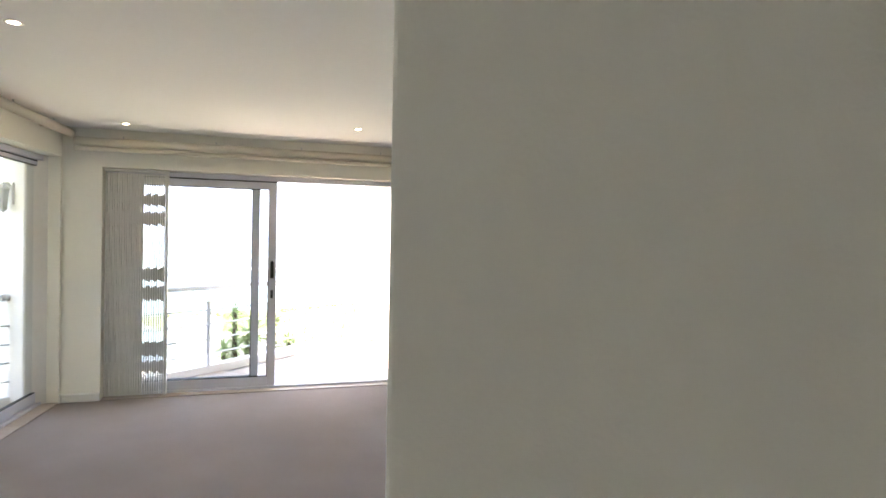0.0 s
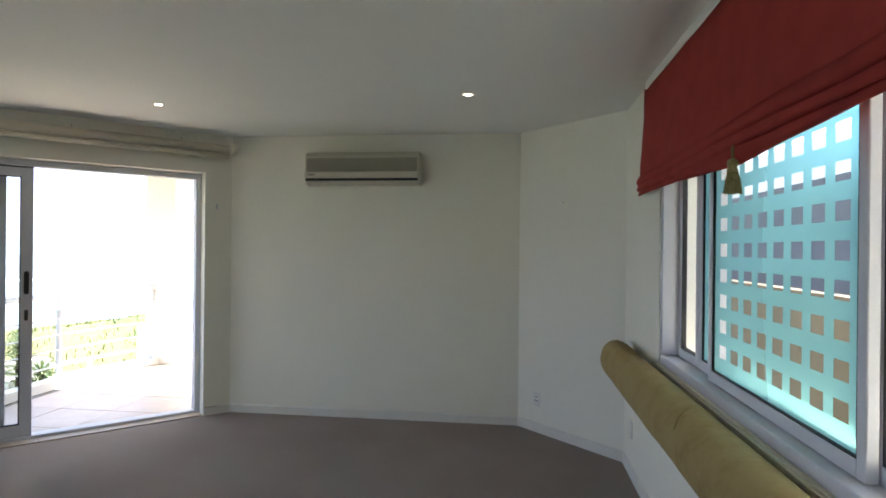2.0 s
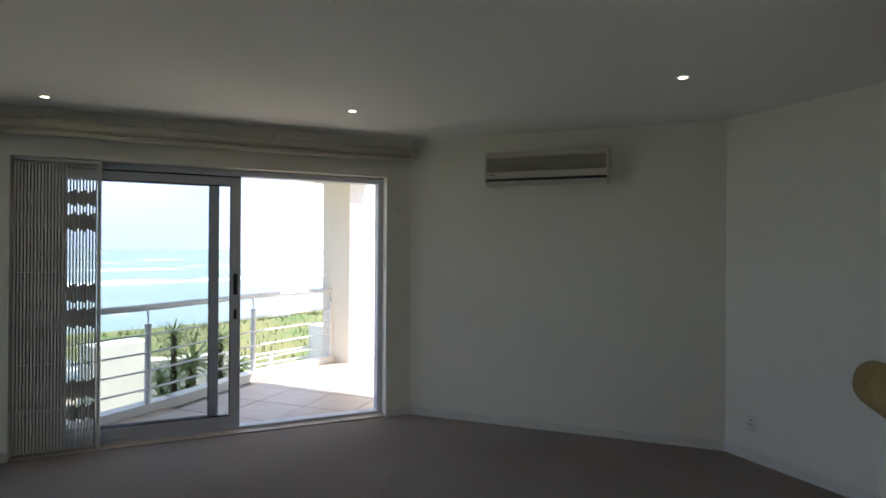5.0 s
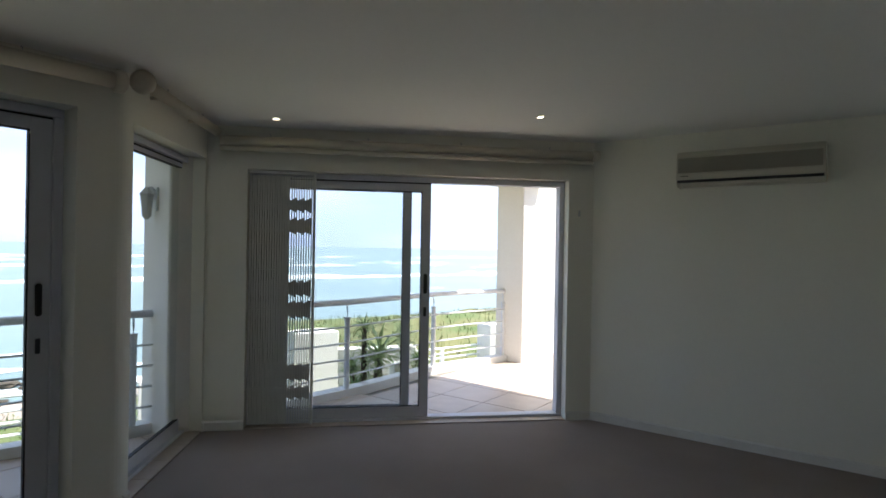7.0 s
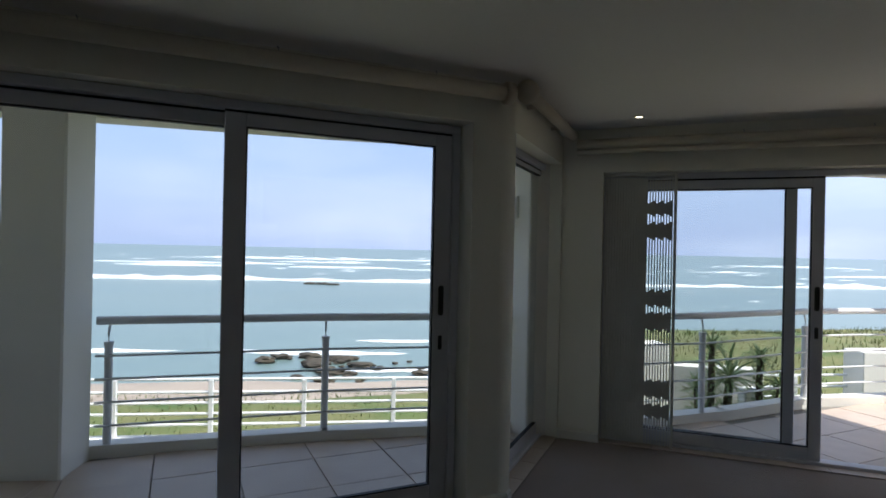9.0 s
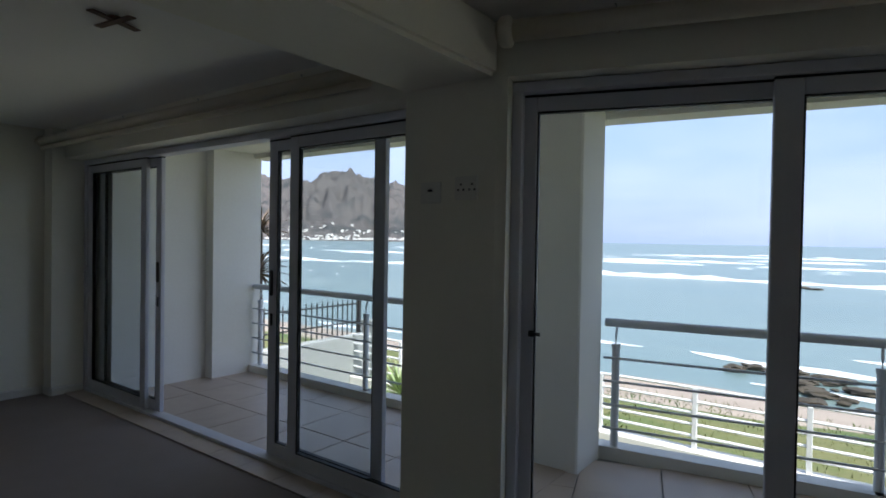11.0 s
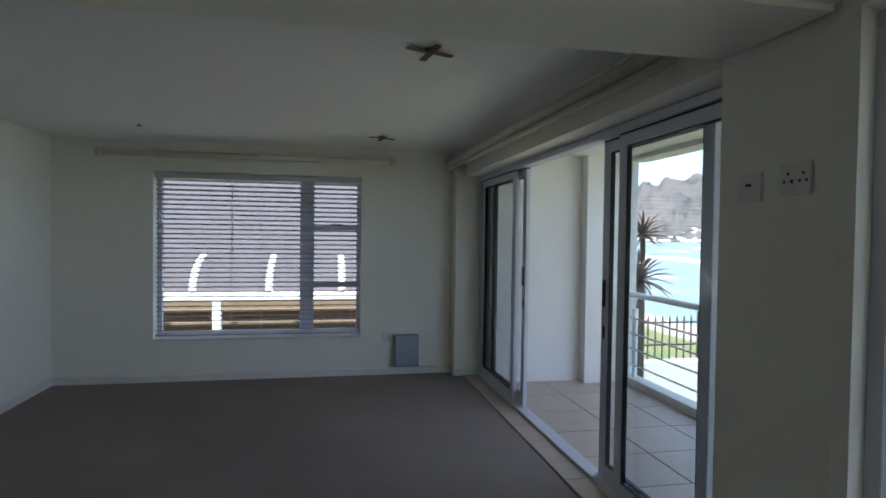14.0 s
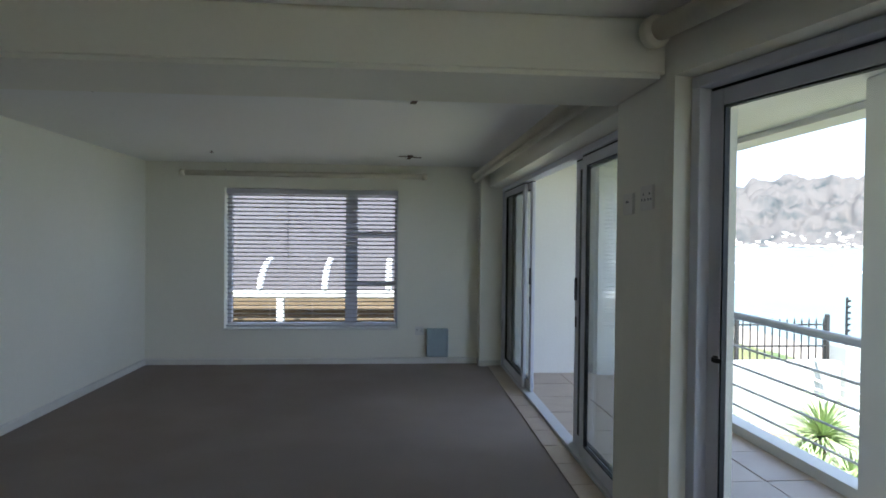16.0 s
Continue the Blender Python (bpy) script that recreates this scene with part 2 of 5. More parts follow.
ca, cb = offset_line(LA, EL, 0, L_LEN - 0.068, 0)[1], offset_line(EL, EF, 0.09, 1.0, 0)[0]
prism(bm, rounded([ca, EL, cb, offset_line(EL, EF, 0.09, 1.0, -0.33)[0], offset_line(LA, EL, 0, L_LEN - 0.068, -0.26)[1]], [0, 0.066, 0, 0, 0]), 0, ZC)
tagged(part("wall_corner_round", bm, WALL), "cream plaster wall end with rounded corner", "wall", kind="structure")
bm = bmesh.new()
d1 = Vector(EF) - Vector(along(EL, EF)[0]) * 0.05
prism(bm, rounded([(EF[0], EF[1]), tuple(d1), tuple(d1 - along(EL, EF)[1] * 0.33), (-4.13, -1.2), (-4.13, -1.65), (-3.87, -1.65)], [0.048, 0, 0, 0, 0, 0.02]), 0, ZC)
tagged(part("wall_pillar", bm, WALL, smooth=False), "cream plaster pillar between two balcony doors", "wall", kind="structure")
wall("wall_balcony_dining", (-3.87, -1.65), (-3.87, -5.70), [(0, 4.05, 0.0, 2.15)])
bm = bmesh.new()
box(bm, -4.13, -3.77, -6.13, -5.70, 0, ZC)
tagged(part("wall_pier", bm, WALL), "cream plaster pier beside balcony door", "wall", kind="structure")
wall("wall_window_dining", GF, GH, [(0.99, 3.05, 0.428, 2.11)], ext=(0, 0.26))
wall("wall_dining_side", GH, (0.19, -1.64), [])
wall("wall_hall_south", (0.45, -1.64), (1.84, -1.64), [])
wall("wall_hall_east", (1.84, -1.64), HALL, [], ext=(0.26, 0.26))
bm = bmesh.new()
prism(bm, rounded([HALL, STUB, DS, W(2.4, 1.62)], [0, 0.025, 0, 0]), 0, ZC)
tagged(part("wall_stub", bm, WALL), "cream plaster wall end beside the hall", "wall", kind="structure")
D_LEN = along(DS, CD)[2]
wall("wall_window_lounge", DS, CD, [(0.45, D_LEN - 0.905, 0.86, 2.15)], ext=(0, 0.1))
wall("wall_corner", CD, BC, [], ext=(0.1, 0.1))
wall("wall_aircon", BC, AB, [], ext=(0.1, 0.1))

bm = bmesh.new()
prism(bm, INSIDE, -0.25, 0.0)
tagged(part("floor", bm, CARPET), "taupe fitted carpet, slightly worn", "floor", kind="structure")
bm = bmesh.new()
prism(bm, [W(-2.4, 6.4), W(-5.2, 3.9), W(-4.3, 2.9), (-4.13, -1.2), (-4.13, -6.13), (2.1, -6.13), W(2.7, 1.5), W(0.9, 1.8), W(0.9, 5.5), W(0.1, 6.3)], ZC, ZC + 0.24)
tagged(part("ceiling", bm, CEIL), "smooth white painted ceiling", "ceiling", kind="structure")
bm = bmesh.new()
box(bm, -3.87, 1.84, -1.64, -1.12, 2.17, ZC)
tagged(part("ceiling_beam", soften(bm, 0.02, 2), WALL), "plastered beam across the ceiling", "beam", kind="structure")


# ---- sliding doors ----
def sliding_door(name, a, b, height, sashes, label, handles=(), depth=0.10, jamb=0.045, bar=0.065):
    """An aluminium sliding door whose frame runs from a to b, the room on the left. sashes: (s0, s1, offset, bottom)."""
    top = empty(name, label, "sliding door", kind="structure", at=(a[0], a[1], 0))
    n = along(a, b)[2]

    def put(nm, bm, mat, parent=top, label=""):
        ob = part(nm, bm, mat, parent, label)
        ob.matrix_parent_inverse = Matrix.Translation((-a[0], -a[1], 0))
        return ob
    put("head", soften(obox(bmesh.new(), a, b, 0, n, -depth, 0, height - 0.045, height)), ALU)
    put("sill_track", soften(obox(bmesh.new(), a, b, 0, n, -depth, 0, 0.001, 0.03)), ALU)
    for s in (0, n - jamb):
        put("jamb", soften(obox(bmesh.new(), a, b, s, s + jamb, -depth, -0.002, 0.03, height - 0.045)), ALU)
    for s0, s1, off, st in sashes:
        z0, z1 = 0.032, height - 0.056
        bm = bmesh.new()
        t0, t1 = off - 0.034, off
        obox(bm, a, b, s0, s0 + st, t0, t1, z0, z1)
        obox(bm, a, b, s1 - st, s1, t0, t1, z0, z1)
        obox(bm, a, b, s0 + st, s1 - st, t0, t1, z1 - bar, z1)
        obox(bm, a, b, s0 + st, s1 - st, t0, t1, z0, z0 + 0.085)
        sash = put("sash", soften(bm), ALU)
        # black strip stands in for the shade in the gap above the sash
        put("dark_gap_strip", obox(bmesh.new(), a, b, s0, s1, off - 0.03, off - 0.001, height - 0.056, height - 0.0455), RUBBER)
        g0, g1, h0, h1 = s0 + st, s1 - st, z0 + 0.085, z1 - bar
        bm = bmesh.new()
        for q in ((g0, g0 + 0.008, h0, h1), (g1 - 0.008, g1, h0, h1), (g0 + 0.008, g1 - 0.008, h0, h0 + 0.008), (g0 + 0.008, g1 - 0.008, h1 - 0.008, h1)):
            obox(bm, a, b, q[0], q[1], t0 + 0.004, t1 - 0.004, q[2], q[3])
        ob = part("gasket", bm, RUBBER, sash)
        ob = part("glass_pane", obox(bmesh.new(), a, b, g0 + 0.006, g1 - 0.006, off - 0.02, off - 0.014, h0 + 0.006, h1 - 0.006), GLASS, sash)
        ob.visible_shadow = False
    for s, off in handles:
        hb = obox(bmesh.new(), a, b, s - 0.016, s + 0.016, off, off + 0.014, 1.08, 1.25)
        put("handle", soften(hb, 0.006, 2), BLACK, label="black recessed pull handle")
        lb = obox(bmesh.new(), a, b, s - 0.012, s + 0.012, off, off + 0.008, 0.885, 0.965)
        put("lock_cylinder", soften(lb, 0.004), BLACK, label="black lock escutcheon")
    return top


# terrace door (slanted wall): frame from the right end to the left end
a, b = offset_line(AB, LA, AO0, AO1, -0.10)
AL = AO1 - AO0
sliding_door("door_terrace", a, b, 2.07, [(AL - 1.33, AL - 0.045, -0.062, 0.07), (AL - 1.49, AL - 0.2, -0.022, 0.075)],
             "half-open white aluminium sliding door to terrace", handles=[(AL - 1.45, -0.022)])
# fixed light beside it
a, b = offset_line(LA, EL, 0.03, L_LEN - 0.07, -0.12)
sliding_door("window_fixed_light", a, b, 2.14, [(0.012, L_LEN - 0.112, -0.03, 0.025)], "tall fixed glass light in white aluminium frame", depth=0.07, jamb=0.025, bar=0.03)
# lounge balcony door
a, b = W(-4.11, 2.44), W(-4.11, 0.145)
EN = along(a, b)[2]
bm = soften(obox(bmesh.new(), a, b, EN - 0.105, EN - 0.08, -0.0615, -0.05, 1.04, 1.068), 0.003)
obox(bm, a, b, EN - 0.135, EN - 0.085, -0.05, -0.04, 1.046, 1.062)
tagged(part("sash_catch", bm, BLACK), "small black catch on the balcony door frame", "catch", kind="structure")
sliding_door("door_balcony_lounge", a, b, 2.165, [(0.045, EN - 1.025, -0.022, 0.1), (EN - 1.115, EN - 0.04, -0.062, 0.062)],
             "closed white aluminium sliding door to balcony", handles=[(0.1, -0.022)])
# dining balcony door
a, b = offset_line((-3.87, -1.65), (-3.87, -5.70), 0, 4.05, -0.16)
sliding_door("door_balcony_dining", a, b, 2.145, [(0.045, 1.09, -0.022, 0.08), (0.32, 1.35, -0.062, 0.08), (2.75, 3.85, -0.062, 0.08), (2.92, 4.005, -0.022, 0.08)],
             "half-open four-leaf white aluminium sliding door to balcony", handles=[(1.31, -0.062), (2.79, -0.062)])

# ---- outside: balcony, terrace, ground, sea ----
RAIL = [(-5.55, -5.3), (-5.55, -3.5), (-5.57, -1.6), (-5.86, 0.25), (-6.0, 1.75), (-6.05, 3.0), (-6.22, 3.75), (-6.6, 4.9), (-6.68, 6.1)]
bm = bmesh.new()
prism(bm, [(-4.13, -6.1)] + [(x - 0.15, y) for x, y in RAIL] + [(-6.9, 6.4), W(-4.2, 9.5), W(-1.0, 9.5), W(-1.0, 6.24), W(-2.7, 6.24), W(-4.98, 4.02), W(-4.3, 2.9), (-4.13, -1.2)], -0.3, -0.02)
tagged(part("balcony_floor", bm, GROUT), "tiled concrete balcony and terrace floor", "floor", kind="structure")
bm = bmesh.new()
prism(bm, [(-4.13, -6.1), (-5.7, -6.1)] + [(x - 0.2, y) for x, y in RAIL] + [(-6.95, 6.45), W(-4.1, 8.25), W(-4.1, 7.7), W(-0.5, 7.45), W(-0.5, 6.24), W(-2.7, 6.24), W(-4.98, 4.02), W(-4.3, 2.9), (-4.13, -1.2)], 2.36, 2.62)
tagged(part("canopy_slab", bm, RENDER), "white concrete slab over the balcony", "canopy", kind="structure")
bm = bmesh.new()
for p, q in zip(RAIL, RAIL[1:]):
    obox(bm, p, q, 0, along(p, q)[2] + 0.03, -0.02, 0.2, 2.315, 2.36)
tagged(part("canopy_edge_beam", bm, RENDER), "white edge beam under the balcony slab", "beam", kind="structure")
bm = bmesh.new()
box(bm, -5.6, -4.13, -5.75, -5.35, -0.3, 2.36)
box(bm, -5.62, -5.05, -5.36, -5.22, -0.3, 2.36)
tagged(part("wall_balcony_end", bm, RENDER), "white rendered wall at the balcony's end", "wall", kind="structure")
for nm, x, y, hw, hd, lab in (("column", -5.98, 1.95, 0.2, 0.22, "white rendered square balcony column"),
                              ("column", -6.66, 6.29, 0.2, 0.22, "white rendered square terrace column")):
    bm = bmesh.new()
    d = (CT, ST)
    prism(bm, [(x + sx * hw * CT - sy * hd * ST, y + sx * hw * ST + sy * hd * CT) for sx, sy in ((-1, -1), (1, -1), (1, 1), (-1, 1))], -0.3, 2.36)
    tagged(part(nm, soften(bm, 0.012), RENDER), lab, "column", "balcony columns", kind="structure")
tagged(part("column", soften(box(bmesh.new(), -5.55, -5.17, -1.66, -1.285, -0.3, 2.36), 0.012), RENDER), "white rendered square balcony column", "column", "balcony columns", kind="structure")

tagged(part("wall_terrace_end", prism(bmesh.new(), [W(-4.62, 8.23), W(-4.26, 8.23), W(-4.26, 9.45), W(-4.62, 9.45)], -0.3, 2.36), RENDER), "white rendered wall at the terrace's end", "wall", kind="structure")

SEA_Z = -4.5


def grid(name, nx, ny, place, mat, label, category, kind="structure", smooth=True):
    """A sheet of nx by ny cells; place(u, v) gives a point."""
    bm = bmesh.new()
    vs = [[bm.verts.new(place(i / nx, j / ny)) for j in range(ny + 1)] for i in range(nx + 1)]
    for i in range(nx):
        for j in range(ny):
            bm.faces.new((vs[i][j], vs[i + 1][j], vs[i + 1][j + 1], vs[i][j + 1]))
    return tagged(part(name, bm, mat, smooth=smooth), label, category, kind=kind)


def rough(x, y, f, a):
    return a * noise.fractal(Vector((x * f, y * f, 3.7)), 1.0, 2.0, 4)


grid("ground", 30, 30, lambda u, v: (-150 + u * 4600, (v - 0.5) * 9000, SEA_Z - 2.5), SAND, "sandy ground reaching far out", "ground")
bm = bmesh.new()
prism(bm, [(-20, 4600), (-4800, 4600), (-4800, -4600), (-20, -4600)], SEA_Z - 0.5, SEA_Z)
tagged(part("sea", bm, SEA), "green-blue shallow sea with small waves", "sea", kind="structure")


def shore(u, v):
    y = -130 + 260 * v
    x = -9.7 - 26 * u
    z = -2.35 - 0.3 * min(u / 0.3, 1) - max(u - 0.3, 0) / 0.7 * 3.4
    return (x, y, z + rough(x, y, 0.25, 0.14) * min(1, u * 5))


grid("beach", 40, 120, shore, SAND, "pale sandy beach with wet edge", "beach")


def lawn_at(u, v):
    y = -130 + 260 * v
    x = -9.7 - (8.0 + 1.2 * noise.noise(Vector((y * 0.12, 0, 0)))) * u
    return (x, y, -2.3 - 0.32 * u + rough(x, y, 0.5, 0.07) - (0.25 if u > 0.98 else 0))


grid("lawn", 14, 160, lawn_at, GRASS, "rough coastal lawn above the beach", "lawn")
bm = bmesh.new()
prism(bm, [(-9.6, -30), (40, -30), (40, 30), (-9.6, 30)], -2.6, -2.05)
tagged(part("garden_ground", bm, GRASS), "garden lawn below the balcony", "ground", kind="structure")
# grass blades on the lawn's nearer stretch and the dune
bm = bmesh.new()
rnd = random.Random(5)
for _ in range(9000):
    y = rnd.uniform(-16, 26)
    x = -9.9 - 8.0 * rnd.random() ** 0.8
    z = -2.32 - 0.32 * (-9.7 - x) / 8 + rough(x, y, 0.5, 0.07)
    h, w, a = rnd.uniform(0.04, 0.13), rnd.uniform(0.01, 0.025), rnd.uniform(0, 6.28)
    lx, ly = rnd.uniform(-0.08, 0.08), rnd.uniform(-0.08, 0.08)
    bm.faces.new([bm.verts.new(p) for p in ((x - w * math.cos(a), y - w * math.sin(a), z), (x + w * math.cos(a), y + w * math.sin(a), z), (x + lx, y + ly, z + h))])
tagged(part("grass", bm, GRASS), "dry tufts of coastal grass", "grass", kind="stuff")

# breaking waves: long low ridges of foam, at several distances
rnd = random.Random(11)
bm = bmesh.new()
for d, wdt, gap, hgt, run in ((27.5, 0.5, 0.3, 0.06, 0.5), (31, 0.7, 0.35, 0.1, 0.5), (37, 0.5, 0.8, 0.12, 0.3), (52, 0.7, 0.85, 0.15, 0.25), (100, 2.0, 0.0, 0.9, 1.1), (104, 1.6, 0.55, 0.5, 0.5), (165, 1.8, 0.6, 0.6, 0.3), (190, 2.0, 0.7, 0.6, 0.4), (235, 3.0, 0.6, 0.7, 0.4), (300, 3.5, 0.6, 0.8, 0.4)):
    y = -d * 2.2 - 20
    while y < d * 2.2 + 20:
        ln = rnd.uniform(0.3, 1.0) * run * d
        if rnd.random() > gap:
            n = max(6, int(ln / (0.03 * d)))
            off = rnd.uniform(-0.04, 0.04) * d
            prev = None
            for i in range(n + 1):
                yy = y + ln * i / n
                xx = -2 - d + off + rough(yy, d, 0.05 if d < 90 else 0.012, (0.05 if d < 90 else 0.02) * d) + rough(yy, d + 9, 2.2 / d * 4, 0.012 * d)
                taper = math.sin(math.pi * min(max(i / n, 0.02), 0.98)) ** 0.5
                w = wdt * taper * rnd.uniform(0.5, 1.3)
                hh = hgt * taper * rnd.uniform(0.3, 1.1)
                ring = [bm.verts.new((xx + w, yy, SEA_Z + 0.02)), bm.verts.new((xx + 0.15 * w, yy, SEA_Z + hh)), bm.verts.new((xx - w, yy, SEA_Z + 0.02))]
                if prev:
                    for k in range(2):
                        bm.faces.new((prev[k], prev[k + 1], ring[k + 1], ring[k]))
                prev = ring
        y += ln * (rnd.uniform(0.85, 1.04) if d == 100 else rnd.uniform(0.8, 1.5))
for _ in range(130):
    d = 34 + 320 * rnd.random() ** 0.8
    y, x = rnd.uniform(-1.6, 1.6) * d, -2 - d
    ln, w = rnd.uniform(0.005, 0.03) * d, rnd.uniform(0.0015, 0.005) * d
    a = rnd.uniform(-0.25, 0.25)
    bow = rnd.uniform(-0.3, 0.3) * ln
    pts = []
    for t_ in (-1, -0.5, 0, 0.5, 1):
        pts.append((x + a * ln * t_ + bow * t_ * t_, y + ln * t_, w * (1.05 - abs(t_)) * rnd.uniform(0.6, 1.3)))
    prev = None
    for px, py, ww in pts:
        ring = [bm.verts.new((px + ww, py, SEA_Z + 0.03)), bm.verts.new((px, py, SEA_Z + 0.03 + ww * 0.35)), bm.verts.new((px - ww, py, SEA_Z + 0.03))]
        if prev:
            for k in range(2):
                bm.faces.new((prev[k], prev[k + 1], ring[k + 1], ring[k]))
        prev = ring
tagged(part("surf", bm, FOAM, smooth=True), "white foam of breaking waves", "surf", kind="stuff")

ROCK = material("dark_shore_rock", (0.035, 0.03, 0.024), 0.9, second=(0.085, 0.07, 0.045), scale=1.5, fine=12, bump=0.9, bump_scale=9)


def rock(x, y, z, sx, sy, sz, seed):
    bm = bmesh.new()
    bmesh.ops.create_icosphere(bm, subdivisions=2, radius=1)
    for v in bm.verts:
        k = 1 + 0.55 * noise.fractal(v.co * 1.6 + Vector((seed * 3.1, 0, 0)), 1.0, 2.0, 3)
        v.co = Vector((v.co.x * sx * k + x, v.co.y * sy * k + y, v.co.z * sz * k + z))
    return tagged(part("rock", bm, ROCK), "low dark rock at the water's edge", "rock", "shore rocks")


rnd = random.Random(3)
for i in range(46):
    y = rnd.gauss(-0.5, 1.9)
    x = -26.0 - 0.6 * abs(y) - rnd.random() * 6
    k_ = rnd.random() ** 2
    rock(x, y, -4.42 + 0.06 * k_, 0.12 + 0.3 * k_, 0.16 + 0.45 * k_, 0.06 + 0.11 * k_, i)
for i in range(3):
    rock(-96 + rnd.random() * 3, -9 + i * 1.7, SEA_Z, 0.8, 1.1, 0.3, 40 + i)

# far shore: mountains and small houses across the bay
MOUNT = material("hazy_mountain_scrub", (0.03, 0.042, 0.046), 1.0, second=(0.115, 0.106, 0.1), scale=0.012, fine=0.06, bump=0.0, spec=0.0, amount=1.0)


def mountain(u, v):
    yaw = radians(119 + 65 * u)
    r = 1150 + 1500 * v
    x, y = -math.sin(yaw) * r, math.cos(yaw) * r
    ridge = 0.74 + 0.12 * math.sin(u * 5.2 + 0.6) + 0.34 * noise.fractal(Vector((u * 9, v * 1.5, 0)), 1.0, 2.0, 5)
    env = min(1, u / 0.12) * (1 if u < 0.9 else (1 - u) / 0.1 * 0.7 + 0.3)
    h = (max(0, v - 0.04) ** 0.8) * 330 * max(0.12, ridge) * env + (55 * noise.fractal(Vector((x * 0.004, y * 0.004, 0)), 1.0, 2.0, 6) - 38 * abs(noise.fractal(Vector((u * 46, v * 5, 4)), 0.9, 2.1, 4))) * min(1, v * 5)
    return (x, y, SEA_Z - 0.5 + max(0, h) + 3 * min(1, v * 30))


grid("mountain", 260, 70, mountain, MOUNT, "hazy scrub-covered mountain across the bay", "mountain")
bm = bmesh.new()
rnd = random.Random(8)
for _ in range(650):
    u, v = rnd.uniform(0.1, 0.92), 0.015 + 0.09 * rnd.random() ** 2
    x, y, z = mountain(u, v)
    w, d, h = rnd.uniform(1.5, 3.5), rnd.uniform(1.5, 3.5), rnd.uniform(1.5, 3.5)
    box(bm, x - w, x + w, y - d, y + d, z - 4, z + h)
tagged(part("village", bm, RENDER), "white houses scattered along the far shore", "village", kind="stuff")

# ---- garden walls, fences ----
bm = bmesh.new()
box(bm, -9.85, -9.6, -7.9, 12, -2.6, -1.22)
tagged(part("garden_wall", soften(bm, 0.015), RENDER), "low white rendered garden wall", "wall", kind="structure")
bm = bmesh.new()
box(bm, -10.2, -5.2, -8.1, -7.9, -2.6, -0.45)
box(bm, -10.55, -10.2, -8.2, -7.8, -2.6, -0.2)
# white render greyed for this wall only, so its sunlit face looks shaded
SHADETONED = material("shade_toned_white_render", (0.4, 0.41, 0.4), 0.9, second=(0.32, 0.33, 0.31), scale=0.8, fine=25, bump=0.45, bump_scale=90, spec=0.2)
tagged(part("boundary_wall", soften(bm, 0.015), SHADETONED), "white rendered boundary wall with end pier", "wall", kind="structure")


def fence(name, pts, zs, post_h, z0, post_step, rail_zs, mat, label, category, r_post=0.025, r_rail=0.014, picket=0):
    f = empty(name, label, category, at=(*pts[0], z0))
    inv = Matrix.Translation((-pts[0][0], -pts[0][1], -z0))
    for p, q in zip(pts, pts[1:]):
        d, n, ln = along(p, q)
        k = max(1, round(ln / post_step))
        for i in range(k + 1):
            x, y = p[0] + d.x * ln * i / k, p[1] + d.y * ln * i / k
            ob = part("post", soften(box(bmesh.new(), x - r_post, x + r_post, y - r_post, y + r_post, z0, z0 + post_h), 0.004), mat, f)
            ob.matrix_parent_inverse = inv
        for z in rail_zs:
            ob = part("rail", tube(bmesh.new(), [(*p, z), (*q, z)], r_rail, 8), mat, f)
            ob.matrix_parent_inverse = inv
        if picket:
            m = int(ln / picket)
            for i in range(m):
                x, y = p[0] + d.x * ln * (i + 0.5) / m, p[1] + d.y * ln * (i + 0.5) / m
                bm = box(bmesh.new(), x - 0.009, x + 0.009, y - 0.009, y + 0.009, z0, z0 + post_h - 0.12)
                tip = [v for v in bm.verts if v.co.z > z0 + 0.1]
                top = bm.verts.new((x, y, z0 + post_h - 0.05))
                for i2 in range(4):
                    bm.faces.new((tip[i2], tip[(i2 + 1) % 4], top))
                ob = part("picket", bm, mat, f)
                ob.matrix_parent_inverse = inv
    return f


WHITE_RAIL = material("white_fence_paint", (0.86, 0.86, 0.86), 0.4, second=(0.75, 0.75, 0.74), scale=4, fine=50)
IRON = material("black_painted_iron", (0.02, 0.022, 0.022), 0.5, second=(0.035, 0.032, 0.03), scale=6)
fence("garden_fence", [(-9.72, -7.95), (-9.72, 11.1)], 0, 0.8, -1.225, 1.27, (-1.05, -0.9, -0.75, -0.6, -0.42), WHITE_RAIL, "white tubular railing on the low garden wall", "fence", 0.03, 0.02)
fence("palisade_fence", [(-10.2, -8.25), (-5.3, -8.25)], 0, 2.8, -2.5, 1.6, (-0.25, 0.12), IRON, "black iron palisade fence behind the wall", "fence", 0.03, 0.016, picket=0.13)

ep = empty("electric_fence_pole", "slim black electric fence pole with insulators", "fence pole", at=(-10.35, -8.0, -0.2))
inv = Matrix.Translation((10.35, 8.0, 0.2))
ob = part("pole", soften(box(bmesh.new(), -10.365, -10.335, -8.015, -7.985, -0.2, 0.62), 0.003), IRON, ep)
ob.matrix_parent_inverse = inv
for k in range(7):
    z = -0.05 + 0.1 * k
    ob = part("insulator", tube(bmesh.new(), [(-10.35, -7.985, z), (-10.35, -7.93, z + 0.02)], 0.02, 8), IRON, ep)
    ob.matrix_parent_inverse = inv

